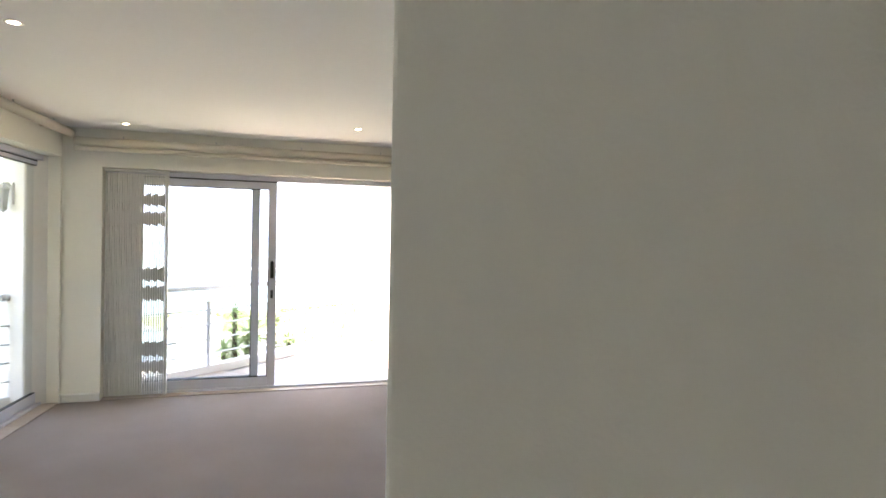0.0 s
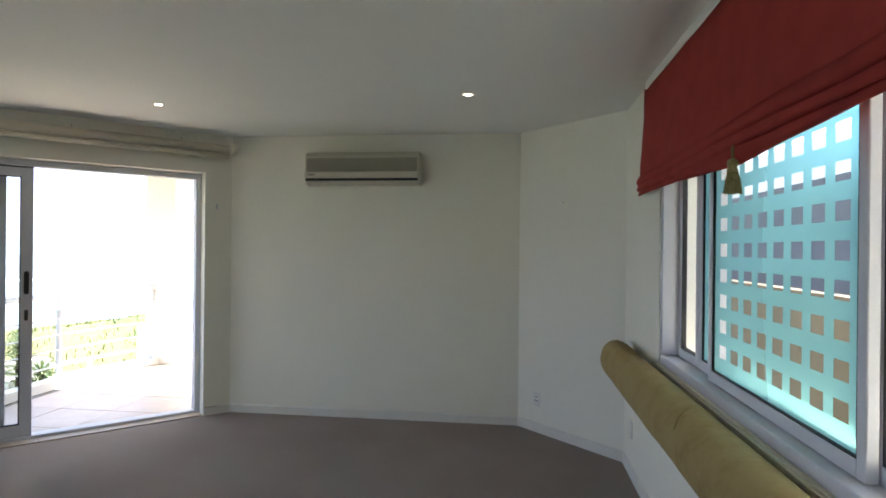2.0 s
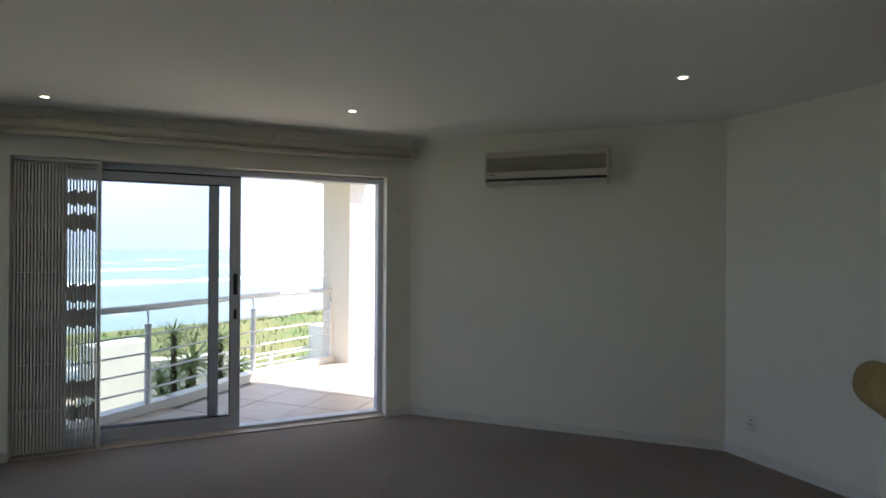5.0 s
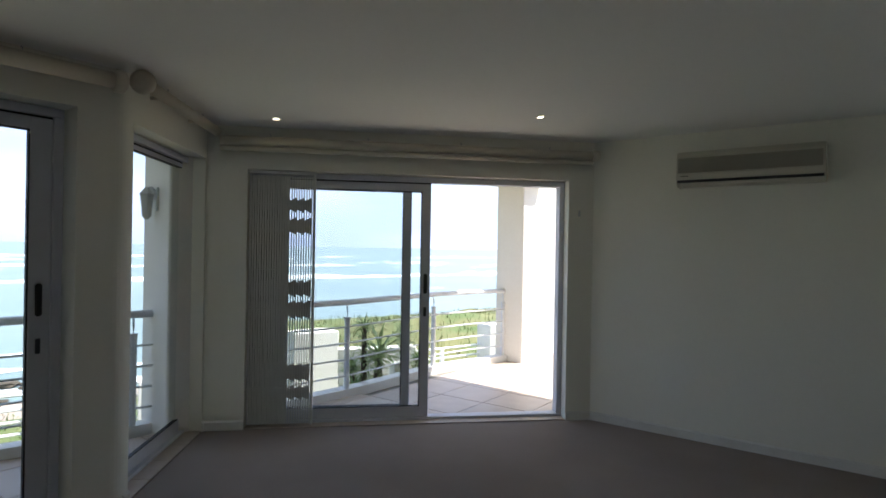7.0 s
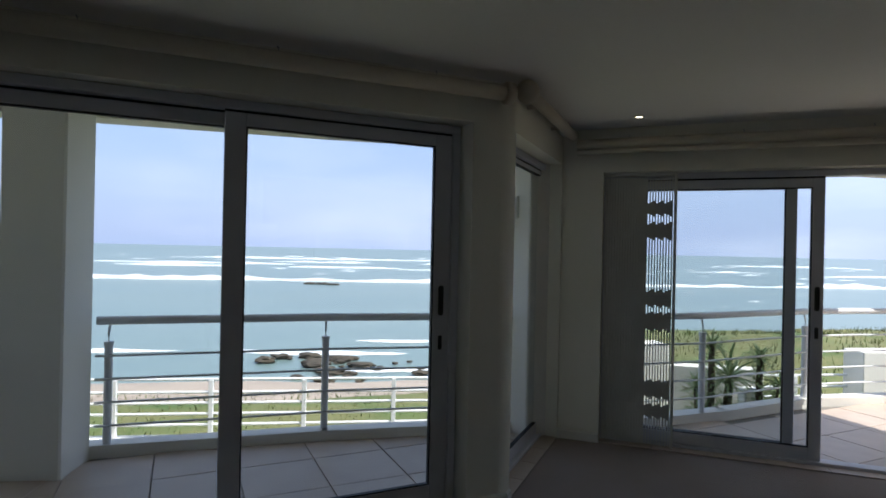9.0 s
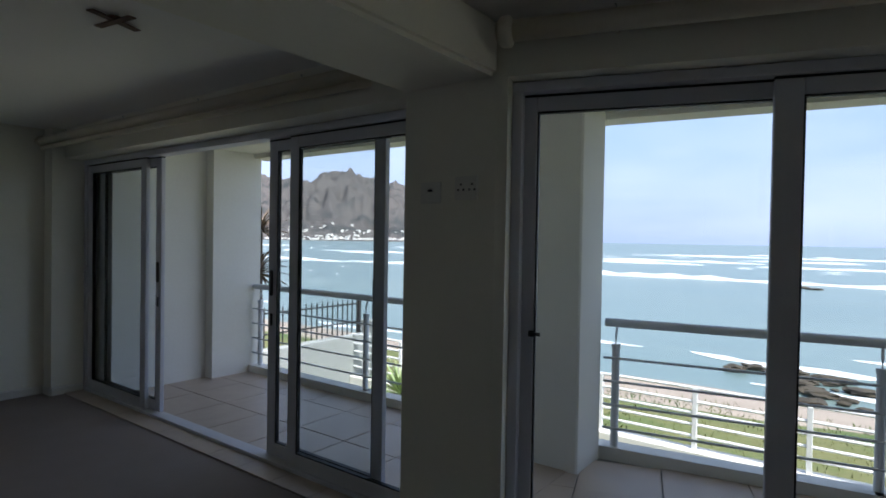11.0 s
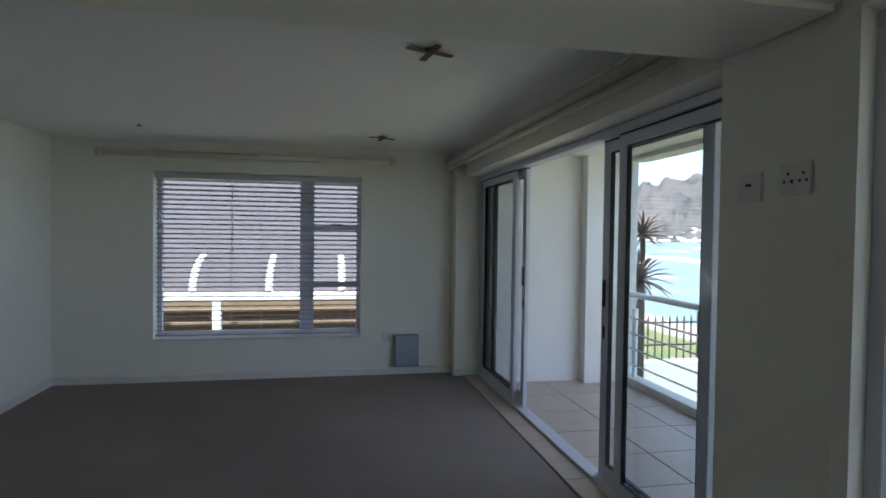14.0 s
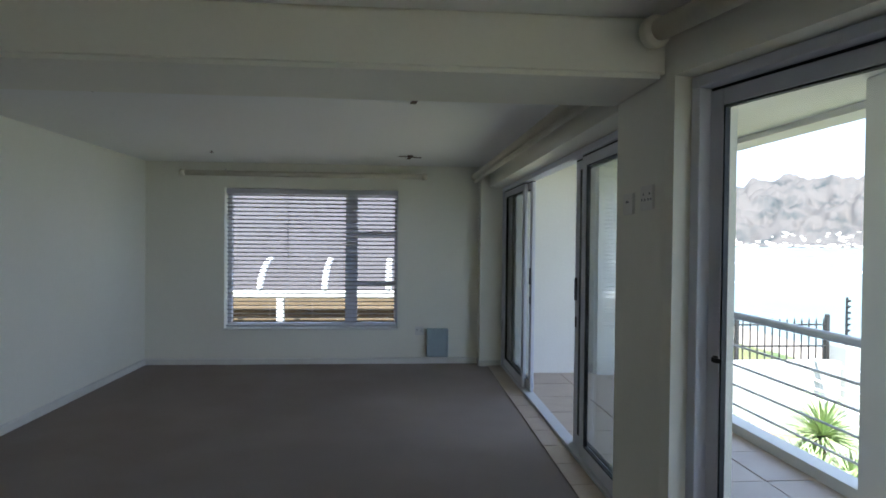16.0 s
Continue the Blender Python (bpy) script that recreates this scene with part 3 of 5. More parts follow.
# ---- balcony railing ----
def railing(name, line, label):
    """Tubular railing: handrail, posts with a bent spigot, four thin rails."""
    r = empty(name, label, "railing", "balcony railings", at=(*line[0], 0))
    inv = Matrix.Translation((-line[0][0], -line[0][1], 0))

    def put(nm, bm, parent=r, label="", smooth=True):
        ob = part(nm, bm, RAILPAINT, parent, label, smooth)
        if parent is r:
            ob.matrix_parent_inverse = inv
        return ob
    put("handrail", tube(bmesh.new(), [(x, y, 0.92) for x, y in line], 0.03, 12))
    for z in (0.2, 0.36, 0.52, 0.68):
        put("rail", tube(bmesh.new(), [(x + 0.02, y, z) for x, y in line], 0.009, 8))
    return r, put


def posts(put, spots):
    for x, y in spots:
        p = put("post", soften(tube(bmesh.new(), [(x, y, 0.07), (x, y, 0.77)], 0.027, 12), 0.004), smooth=False)
        part("spigot", tube(bmesh.new(), [(x, y, 0.76), (x + 0.004, y, 0.83), (x - 0.012, y, 0.88), (x - 0.03, y, 0.905)], 0.009, 8), RAILPAINT, p)
        part("collar", tube(bmesh.new(), [(x, y, 0.745), (x, y, 0.775)], 0.031, 12), RAILPAINT, p)


R1, put = railing("balcony_railing", [(-5.55, -5.22), (-5.55, -3.5), (-5.56, -1.7)], "white tubular railing along the dining balcony")
posts(put, [(-5.56, -5.12), (-5.55, -3.52), (-5.56, -1.95)])
R2, put = railing("balcony_railing", [(-5.58, -1.27), (-5.72, -0.5), (-5.86, 0.25), (-5.93, 1.0), (-5.97, 1.95)], "white tubular railing along the lounge balcony")
posts(put, [(-5.6, -1.2), (-5.86, 0.25), (-5.95, 1.6)])
R3, put = railing("balcony_railing", [(-5.99, 2.3), (-6.05, 3.0), (-6.13, 3.5), (-6.35, 4.15), (-6.58, 4.86), (-6.66, 5.5), (-6.68, 6.2)], "white tubular railing round the terrace")
posts(put, [(-6.13, 3.5), (-6.58, 4.86), (-6.67, 6.05)])
bm = bmesh.new()
for p, q in zip(RAIL, RAIL[1:]):
    obox(bm, p, q, -0.02, along(p, q)[2] + 0.02, -0.07, 0.07, -0.3, 0.07)
tagged(part("balcony_kerb", bm, RENDER), "low white kerb under the railing", "kerb", kind="structure")


bm = bmesh.new()
box(bm, -9.95, -9.5, 4.3, 5.05, -2.6, 0.1)
prism(bm, [(-9.75, 5.05), (-9.5, 5.05), (-9.28, 5.6), (-9.1, 6.3), (-9.3, 6.35), (-9.5, 5.7)], -2.6, -0.2)
tagged(part("garden_pier", soften(bm, 0.012), RENDER), "white rendered garden pier and curved wall", "wall", kind="structure")
bm = box(bmesh.new(), -9.8, -9.4, 8.2, 8.95, -2.6, 0.0)
tagged(part("garden_post", soften(bm, 0.012), RENDER), "white rendered gate post at the bank", "wall", kind="structure")
bm = box(bmesh.new(), -7.75, -7.6, 4.95, 5.15, -2.06, -0.1)
tagged(part("garden_stub", soften(bm, 0.012), RENDER), "short white rendered pier among the plants", "wall", kind="structure")


def dune(u, v):
    x, y = -8 - 22 * u, 9 + 26 * v
    return (x, y, -2.5 + 1.15 * math.sin(math.pi * min(1, u * 1.15)) * min(1, v * 4) + rough(x, y, 0.4, 0.2))


grid("dune", 40, 44, dune, GRASS, "grassy bank beside the terrace", "bank")
bm = bmesh.new()
rnd = random.Random(15)
for _ in range(7000):
    u, v = rnd.random(), rnd.random()
    x, y, z = dune(u, v)
    hgt, a = rnd.uniform(0.08, 0.3), rnd.uniform(0, 6.28)
    bm.faces.new([bm.verts.new(p) for p in ((x - 0.02 * math.cos(a), y - 0.02 * math.sin(a), z - 0.02), (x + 0.02 * math.cos(a), y + 0.02 * math.sin(a), z - 0.02), (x + rnd.uniform(-0.1, 0.1), y + rnd.uniform(-0.1, 0.1), z + hgt))])
tagged(part("bank_grass", bm, GRASS), "tall dry grass on the bank", "grass", kind="stuff")
for k, (x, y) in enumerate(((-9.4, 9.4), (-9.0, 10.3), (-8.6, 11.2))):
    bm = tube(bmesh.new(), [(x, y, -2.4), (x, y, -1.0), (x + 0.03, y, -0.5), (x + 0.16, y, -0.15)], 0.025, 8)
    tagged(part("fence_post", bm, IRON, smooth=True), "dark iron post with a bent top", "fence post", "bent fence posts")

# ---- spiky garden plants ----
def leaf_material(name, c1, c2):
    return material(name, c1, 0.55, second=c2, scale=3, fine=30, amount=0.9)


LEAF = leaf_material("spiky_leaf_green", (0.24, 0.38, 0.12), (0.38, 0.46, 0.22))
# low bushes: the leaf green darkened, shade put into the colour
LEAFSHADE = leaf_material("shaded_leaf_green", (0.13, 0.22, 0.07), (0.22, 0.31, 0.12))
LEAFRED = leaf_material("cordyline_leaf_purple", (0.1, 0.045, 0.045), (0.14, 0.1, 0.06))
BARK = material("grey_brown_bark", (0.16, 0.12, 0.08), 0.95, second=(0.09, 0.07, 0.05), scale=12, fine=60, bump=0.8, bump_scale=50)


def rosette(bm, c, n, ln, w, rnd, droop=0.5, up=0.3):
    """A head of long pointed folded leaves."""
    for i in range(n):
        a = i * 2.39996 + rnd.uniform(-0.2, 0.2)
        t = i / n
        el = radians(85 - 95 * t ** 0.8) + rnd.uniform(-0.15, 0.15)
        L_ = ln * rnd.uniform(0.7, 1.1)
        prev = None
        dx, dy = math.cos(a), math.sin(a)
        p = Vector(c)
        for k in range(6):
            f = k / 5
            ww = w * (0.55 + 0.9 * f) * (1 - f) ** 0.7 + 0.0005
            side = Vector((-dy, dx, 0)) * ww
            mid = Vector((0, 0, -ww * 0.5))
            ring = [bm.verts.new(p - side), bm.verts.new(p + mid), bm.verts.new(p + side)]
            if prev:
                bm.faces.new((prev[0], prev[1], ring[1], ring[0]))
                bm.faces.new((prev[1], prev[2], ring[2], ring[1]))
            prev = ring
            e = el - droop * f * 1.6
            p = p + Vector((dx * math.cos(e), dy * math.cos(e), math.sin(e))) * L_ / 5


def spiky(name, x, y, z0, heads, label, seed, mat=None):
    """A trunked plant: tapered stems, each with a head of leaves. heads: (dx, dy, z, leaf length, count)."""
    rnd = random.Random(seed)
    t = empty(name, label, "plant", at=(x, y, z0))
    inv = Matrix.Translation((-x, -y, -z0))
    for dx, dy, z, ln, n in heads:
        ob = part("trunk", tube(bmesh.new(), [(x + dx * 0.1, y + dy * 0.1, z0), (x + dx * 0.5, y + dy * 0.5, (z0 + z) / 2), (x + dx, y + dy, z)], 0.06, 8, r2=0.03), BARK, t, smooth=True)
        ob.matrix_parent_inverse = inv
        bm = bmesh.new()
        stiff = name == "yucca"
        rosette(bm, (x + dx, y + dy, z - 0.03), n, ln, (0.019 if stiff else 0.028) * ln / 0.5, rnd, 0.28 if stiff else 0.5)
        if name == "aloe_tree":
            for k in range(1, 7):
                f = 1 - k * 0.05
                rosette(bm, (x + dx * f, y + dy * f, z0 + (z - z0) * f), 16, ln * 0.95, 0.03 * ln / 0.5, rnd, 0.35)
        ob = part("crown", bm, mat or LEAF, t)
        ob.matrix_parent_inverse = inv
    return t


spiky("aloe_tree", -7.2, 4.27, -2.06, [(0, 0, 0.5, 0.24, 46), (0.1, 0.14, 0.12, 0.26, 44), (-0.12, -0.1, 0.0, 0.26, 44)], "tall green aloe with many leaf whorls", 2)
spiky("aloe_tree", -7.15, 4.8, -2.06, [(0, 0, 0.36, 0.24, 46), (0.12, 0.16, 0.08, 0.26, 44), (0.0, 0.3, -0.1, 0.26, 40)], "green aloe with drooping leaf whorls", 22)
spiky("aloe_bush", -6.95, 4.05, -2.06, [(0, 0, -0.25, 0.3, 60), (0.05, 0.25, -0.35, 0.3, 60), (0.1, -0.25, -0.45, 0.3, 50), (-0.1, 0.45, -0.4, 0.3, 50)], "low spiky bush below the terrace in shade-darkened green", 23, LEAFSHADE)
spiky("aloe_bush", -7.0, 4.95, -2.06, [(0, 0, -0.2, 0.3, 60), (0.05, 0.3, -0.3, 0.3, 60), (0.0, -0.25, -0.4, 0.3, 50)], "low spiky bush below the terrace in shade-darkened green", 24, LEAFSHADE)
spiky("dracaena", -7.3, 4.55, -2.06, [(0, 0, 0.14, 0.46, 44)], "single-stemmed dracaena with arching pale leaves", 25)
spiky("agave", -6.6, 3.4, -2.06, [(0, 0, -0.35, 0.4, 60), (0.15, -0.3, -0.45, 0.4, 50)], "low green spiky-leaved plant below the terrace", 4)
spiky("cordyline", -6.05, -5.83, -2.06, [(0, 0, 1.56, 0.38, 70), (0.08, 0.06, 1.04, 0.46, 80)], "two-headed cordyline with purple and green leaves", 6, LEAFRED)
spiky("yucca", -7.25, -4.55, -2.06, [(0, 0, -0.48, 0.52, 190), (0.25, 0.1, -0.85, 0.52, 150), (-0.1, 0.3, -0.95, 0.5, 150)], "bright green spiky yucca in the garden", 7)
spiky("yucca", -6.75, -3.95, -2.06, [(0, 0, -0.85, 0.5, 110), (0.1, -0.35, -0.95, 0.45, 90)], "bright green spiky yucca in the garden", 9)
spiky("yucca", -7.0, -5.6, -2.06, [(0, 0, -0.95, 0.5, 90)], "bright green spiky yucca in the garden", 12)


def lathe(bm, cx, cy, prof, seg=24):
    rings = [[bm.verts.new((cx + r * math.cos(k * math.tau / seg), cy + r * math.sin(k * math.tau / seg), z)) for k in range(seg)] for r, z in prof]
    for g, h in zip(rings, rings[1:]):
        for k in range(seg):
            bm.faces.new((g[k], g[(k + 1) % seg], h[(k + 1) % seg], h[k]))
    bm.faces.new(rings[0])
    bm.faces.new(rings[-1])
    return bm


CLAY = material("weathered_clay", (0.3, 0.17, 0.1), 0.85, second=(0.4, 0.28, 0.2), scale=6, bump=0.4)
bm = lathe(bmesh.new(), -7.75, -6.1, [(0.12, -2.06), (0.22, -1.85), (0.27, -1.6), (0.24, -1.3), (0.15, -1.12), (0.13, -1.05), (0.17, -1.0), (0.15, -0.98), (0.11, -1.04), (0.1, -1.2)])
tagged(part("garden_urn", bm, CLAY, smooth=True), "weathered terracotta urn among garden plants", "urn")

# ---- interior trim ----
def baseboard(a, b, s0=0.0, s1=None):
    n = along(a, b)[2]
    s1 = n if s1 is None else s1
    bm = obox(bmesh.new(), a, b, s0, s1, 0.001, 0.014, 0.0, 0.075)
    for v in bm.verts:
        if v.co.z > 0.07 and (Vector(v.co[:2]) - Vector(a)).dot(along(a, b)[1]) > 0.01:
            v.co.z -= 0.012
    tagged(part("baseboard", bm, TRIM), "cream painted wooden skirting board", "baseboard", "skirting boards", kind="structure")


baseboard(AB, LA, 0.0, AO0)
baseboard(AB, LA, AO1, A_LEN)
baseboard(LA, EL, 0.0, 0.03)
baseboard(LA, EL, L_LEN - 0.07, L_LEN)
baseboard(EL, EF, 0.0, EO0)
baseboard((-3.77, -5.70), GF)
baseboard((-4.02, -5.70), (-3.77, -5.70))
baseboard(GF, GH)
baseboard(GH, (0.19, -1.64))
baseboard(DS, CD)
baseboard(CD, BC)
baseboard(BC, AB)


def threshold(name, a, b, t0, t1, step=0.33):
    """Tiles laid in a door's reveal."""
    n = along(a, b)[2]
    th = empty(name, "beige tiles in the door reveal", "threshold", kind="structure", at=(*a, 0))
    inv = Matrix.Translation((-a[0], -a[1], 0))
    ob = part("bed", obox(bmesh.new(), a, b, 0, n, t0, t1, -0.2, 0.002), GROUT, th)
    ob.matrix_parent_inverse = inv
    k = max(1, round(n / step))
    for i in range(k):
        ob = part("tile", soften(obox(bmesh.new(), a, b, n * i / k + 0.002, n * (i + 1) / k - 0.002, t0 + 0.001, t1 - 0.001, 0.002, 0.009), 0.001), TILE, th)
        ob.matrix_parent_inverse = inv


threshold("threshold_dining", (-3.87, -1.65), (-3.87, -5.70), -0.16, 0.0)
threshold("threshold_lounge", *offset_line(EL, EF, EO0, EO1, 0), -0.18, 0.0)
threshold("threshold_light", *offset_line(LA, EL, 0.03, L_LEN - 0.07, 0), -0.12, 0.0)
threshold("threshold_terrace", *offset_line(AB, LA, AO0, AO1, 0), -0.10, 0.0, 0.4)


# ---- curtain poles ----
def curtain_pole(a, b, z, r, label, rings=3, finials=(True, True), second=0.0, knob=1.36):
    """A wooden pole with turned end caps on small brackets; second: radius of a thinner rod below it."""
    t = empty("curtain_pole", label, "curtain pole", "curtain poles", at=(a[0], a[1], z))
    inv = Matrix.Translation((-a[0], -a[1], -z))
    d, n, ln = along(a, b)

    def put(nm, bm, mat=POLE, sm=True):
        ob = part(nm, bm, mat, t, smooth=sm)
        ob.matrix_parent_inverse = inv
    put("pole", tube(bmesh.new(), [(*a, z), (*b, z)], r, 16))
    if second:
        put("lower_rod", tube(bmesh.new(), [(a[0], a[1], z - r - second - 0.004), (b[0], b[1], z - r - second - 0.004)], second, 12))
    for end, sgn, yes in ((Vector(a), -1, finials[0]), (Vector(b), 1, finials[1])):
        if yes:
            pts = [end + d * sgn * k for k in (0.0, 0.012, 0.02, 0.05, 0.065)]
            bm = bmesh.new()
            rings_ = []
            for p, rr in zip(pts, (r * 1.05, r * knob * 0.97, r * knob, r * knob * 0.95, r * knob * 0.66)):
                rings_.append([bm.verts.new((p.x + n.x * rr * math.cos(k * math.tau / 16), p.y + n.y * rr * math.cos(k * math.tau / 16), z + rr * math.sin(k * math.tau / 16))) for k in range(16)])
            for g, h in zip(rings_, rings_[1:]):
                for k in range(16):
                    bm.faces.new((g[k], g[(k + 1) % 16], h[(k + 1) % 16], h[k]))
            bm.faces.new(rings_[0])
            bm.faces.new(rings_[-1])
            put("finial", bm)
    for i in range(rings):
        p = Vector(a) + d * ln * (i + 0.5) / rings
        bm = tube(bmesh.new(), [(p.x, p.y, z), (p.x - n.x * 0.13, p.y - n.y * 0.13, z)], 0.012, 8)
        put("bracket", bm)
        bm = tube(bmesh.new(), [(p.x, p.y, z + r - 0.004), (p.x, p.y, z + r + 0.012), (p.x + d.x * 0.006, p.y + d.y * 0.006, z + r + 0.02)], 0.004, 6)
        put("screw_eye", bm, CHROME)
    return t


curtain_pole(*offset_line(AB, LA, 0.06, A_LEN - 0.12, 0.10), 2.28, 0.036, "cream wooden curtain pole above terrace door", 4, (True, False), 0.02)
curtain_pole(*offset_line(LA, EL, 0.10, L_LEN + 0.03, 0.10), 2.342, 0.036, "cream wooden curtain pole above the fixed light", 2, (False, True), knob=1.85)
curtain_pole(*offset_line(EL, EF, 0.13, E_LEN - 0.10, 0.12), 2.315, 0.042, "cream wooden curtain pole above lounge balcony door", 3, knob=1.5)
curtain_pole((-3.76, -1.78), (-3.70, -5.72), 2.28, 0.036, "cream wooden curtain pole above dining balcony door", 4, (False, True), 0.02)
curtain_pole((-3.06, -5.77), (-0.3, -5.77), 2.27, 0.032, "cream wooden curtain pole above the window", 3)

# ---- downlights ----
LAMP = glow_material("lit_halogen_lamp", (1.0, 0.86, 0.62), 4.5)


def downlight(x, y):
    t = empty("downlight", "small round recessed ceiling downlight, lit", "downlight", "ceiling downlights", at=(x, y, ZC))
    bm = bmesh.new()
    seg = 24
    prof = ((0.038, 0.0), (0.038, -0.005), (0.033, -0.007), (0.024, -0.004), (0.023, -0.001))
    rings = [[bm.verts.new((x + r * math.cos(k * math.tau / seg), y + r * math.sin(k * math.tau / seg), ZC + z)) for k in range(seg)] for r, z in prof]
    for g, h in zip(rings, rings[1:]):
        for k in range(seg):
            bm.faces.new((g[k], g[(k + 1) % seg], h[(k + 1) % seg], h[k]))
    inv = Matrix.Translation((-x, -y, -ZC))
    ob = part("bezel", bm, TRIM, t, smooth=True)
    ob.matrix_parent_inverse = inv
    ob = part("lamp", lathe(bmesh.new(), x, y, [(0.022, ZC - 0.001), (0.022, ZC - 0.003), (0.014, ZC - 0.005)]), LAMP, t, "glowing halogen lamp")
    ob.matrix_parent_inverse = inv


for p, q in ((-4.215, 3.869), (-2.537, 4.844), (-0.421, 4.773), (-2.471, 2.252)):
    downlight(*W(p, q))

# ceiling crosses where light fittings were taken down
RUST = material("brown_tape", (0.14, 0.075, 0.045), 0.7, second=(0.09, 0.05, 0.035), scale=20, fine=150)


def ceiling_cross(x, y, size, turn):
    t = empty("ceiling_cross", "brown crossed strips on the ceiling", "ceiling bracket", "ceiling crosses", at=(x, y, ZC))
    for k, a in enumerate((turn, turn + 78)):
        d = Vector((math.cos(radians(a)), math.sin(radians(a))))
        bm = obox(bmesh.new(), (x - d.x * size, y - d.y * size), (x + d.x * size, y + d.y * size), 0, 2 * size, -0.14 * size, 0.14 * size, ZC - 0.006 - 0.005 * k, ZC - 0.001 - 0.005 * k)
        for v in bm.verts:
            v.co.z -= 0.012 * abs((Vector(v.co[:2]) - Vector((x, y))).dot(d)) / size
        ob = part("strip", bm, RUST, t)
        ob.matrix_parent_inverse = Matrix.Translation((-x, -y, -ZC))
    ob = part("hub", lathe(bmesh.new(), x, y, [(0.24 * size, ZC), (0.24 * size, ZC - 0.014), (0.1 * size, ZC - 0.02)], 12), RUST, t)
    ob.matrix_parent_inverse = Matrix.Translation((-x, -y, -ZC))


ceiling_cross(-2.90, -2.48, 0.125, 20)
ceiling_cross(-2.905, -5.02, 0.125, 20)
ceiling_cross(-0.86, -4.96, 0.02, 10)
ceiling_cross(-0.94, -2.5, 0.025, 10)

# ---- air conditioner ----
ACW = material("yellowed_white_plastic", (0.56, 0.52, 0.42), 0.45, second=(0.5, 0.46, 0.36), scale=3, fine=80)
ACG = material("grille_plastic_beige", (0.36, 0.33, 0.255), 0.55, second=(0.31, 0.28, 0.215), scale=4)


def aircon():
    a, b = W(-0.90, 5.979), W(-1.86, 5.979)
    t = empty("air_conditioner", "old cream wall-mounted split air conditioner", "air conditioner", at=(*a, 1.968))
    inv = Matrix.Translation((-a[0], -a[1], -1.995))
    t.scale = (1, 1, 0.8)
    n = along(a, b)[2]

    def put(nm, bm, mat, label=""):
        ob = part(nm, bm, mat, t, label)
        ob.matrix_parent_inverse = inv
    d, nn, _ = along(a, b)
    prof = [(0.0, 2.005), (0.14, 1.995), (0.165, 2.030), (0.175, 2.045), (0.175, 2.290), (0.15, 2.335), (0.0, 2.335)]
    bm = bmesh.new()
    ends = [[bm.verts.new((a[0] + d.x * s + nn.x * q, a[1] + d.y * s + nn.y * q, z)) for q, z in prof] for s in (0, n)]
    for i in range(len(prof)):
        j = (i + 1) % len(prof)
        bm.faces.new((ends[0][i], ends[0][j], ends[1][j], ends[1][i]))
    bm.faces.new(ends[0])
    bm.faces.new(ends[1])
    put("body", soften(bm, 0.006, 2), ACW)
    put("grille_recess", obox(bmesh.new(), a, b, 0.015, n - 0.015, 0.1755, 0.177, 2.130, 2.270), ACG, "darker beige intake grille")
    for i in range(11):
        z = 2.137 + i * 0.012
        put("grille_slat", obox(bmesh.new(), a, b, 0.015, n - 0.015, 0.177, 0.184, z, z + 0.006), ACG)
    put("lower_panel", soften(obox(bmesh.new(), a, b, 0.0, n, 0.1755, 0.186, 2.065, 2.120), 0.004), ACW)
    put("air_slot", obox(bmesh.new(), a, b, 0.008, n - 0.008, 0.16, 0.1765, 2.036, 2.062), BLACK, "black outlet slot")
    put("flap", soften(obox(bmesh.new(), a, b, 0.21, n - 0.03, 0.15, 0.17, 2.010, 2.035), 0.003), ACW)
    put("badge", obox(bmesh.new(), a, b, n - 0.09, n - 0.035, 0.186, 0.188, 2.093, 2.101), BLACK)
    put("clip", soften(obox(bmesh.new(), a, b, n - 0.04, n - 0.02, 0.14, 0.16, 1.980, 2.015), 0.003), ACW)


aircon()


# ---- wall fittings ----
def plate(name, a, b, s, z, w, h, label, category, holes=(), rocker=None):
    """A plate on the wall a-b, centred s along it."""
    d, nn, _ = along(a, b)
    o = (a[0] + d.x * s, a[1] + d.y * s)
    t = empty(name, label, category, at=(*o, z - h / 2))
    inv = Matrix.Translation((-o[0], -o[1], -(z - h / 2)))

    def put(nm, bm, mat):
        ob = part(nm, bm, mat, t)
        ob.matrix_parent_inverse = inv
    put("plate", soften(obox(bmesh.new(), a, b, s - w / 2, s + w / 2, 0.0005, 0.011, z - h / 2, z + h / 2), 0.004, 2), TRIM)
    for du, dz in holes:
        put("pin_hole", obox(bmesh.new(), a, b, s + du - 0.0045, s + du + 0.0045, 0.0108, 0.0122, z + dz - 0.0045, z + dz + 0.0045), BLACK)
    if rocker:
        du, dz, rw, rh, mat = rocker
        put("rocker", soften(obox(bmesh.new(), a, b, s + du - rw / 2, s + du + rw / 2, 0.0108, 0.016, z + dz - rh / 2, z + dz + rh / 2), 0.002), mat)
    return t


P0, P1 = EF, (-3.87, -1.65)
six = [(-0.034, 0.016), (0.026, 0.016), (-0.047, -0.008), (-0.02, -0.008), (0.012, -0.008), (0.042, -0.008)]
plate("wall_socket", P0, P1, 0.145, 1.70, 0.125, 0.105, "cream double wall socket on the pillar", "socket", six)
plate("wall_switch", P0, P1, 0.345, 1.685, 0.12, 0.10, "cream aerial and switch plate on the pillar", "switch", rocker=(0.0, 0.01, 0.026, 0.01, BLACK))
plate("wall_socket", CD, BC, 0.80, 0.26, 0.075, 0.115, "white wall socket low on the corner wall", "socket", [(0, 0.02), (-0.012, -0.01), (0.012, -0.01)])
plate("wall_socket", GF, GH, 0.72, 0.40, 0.10, 0.10, "white wall socket low beside the window", "socket", six[:4])
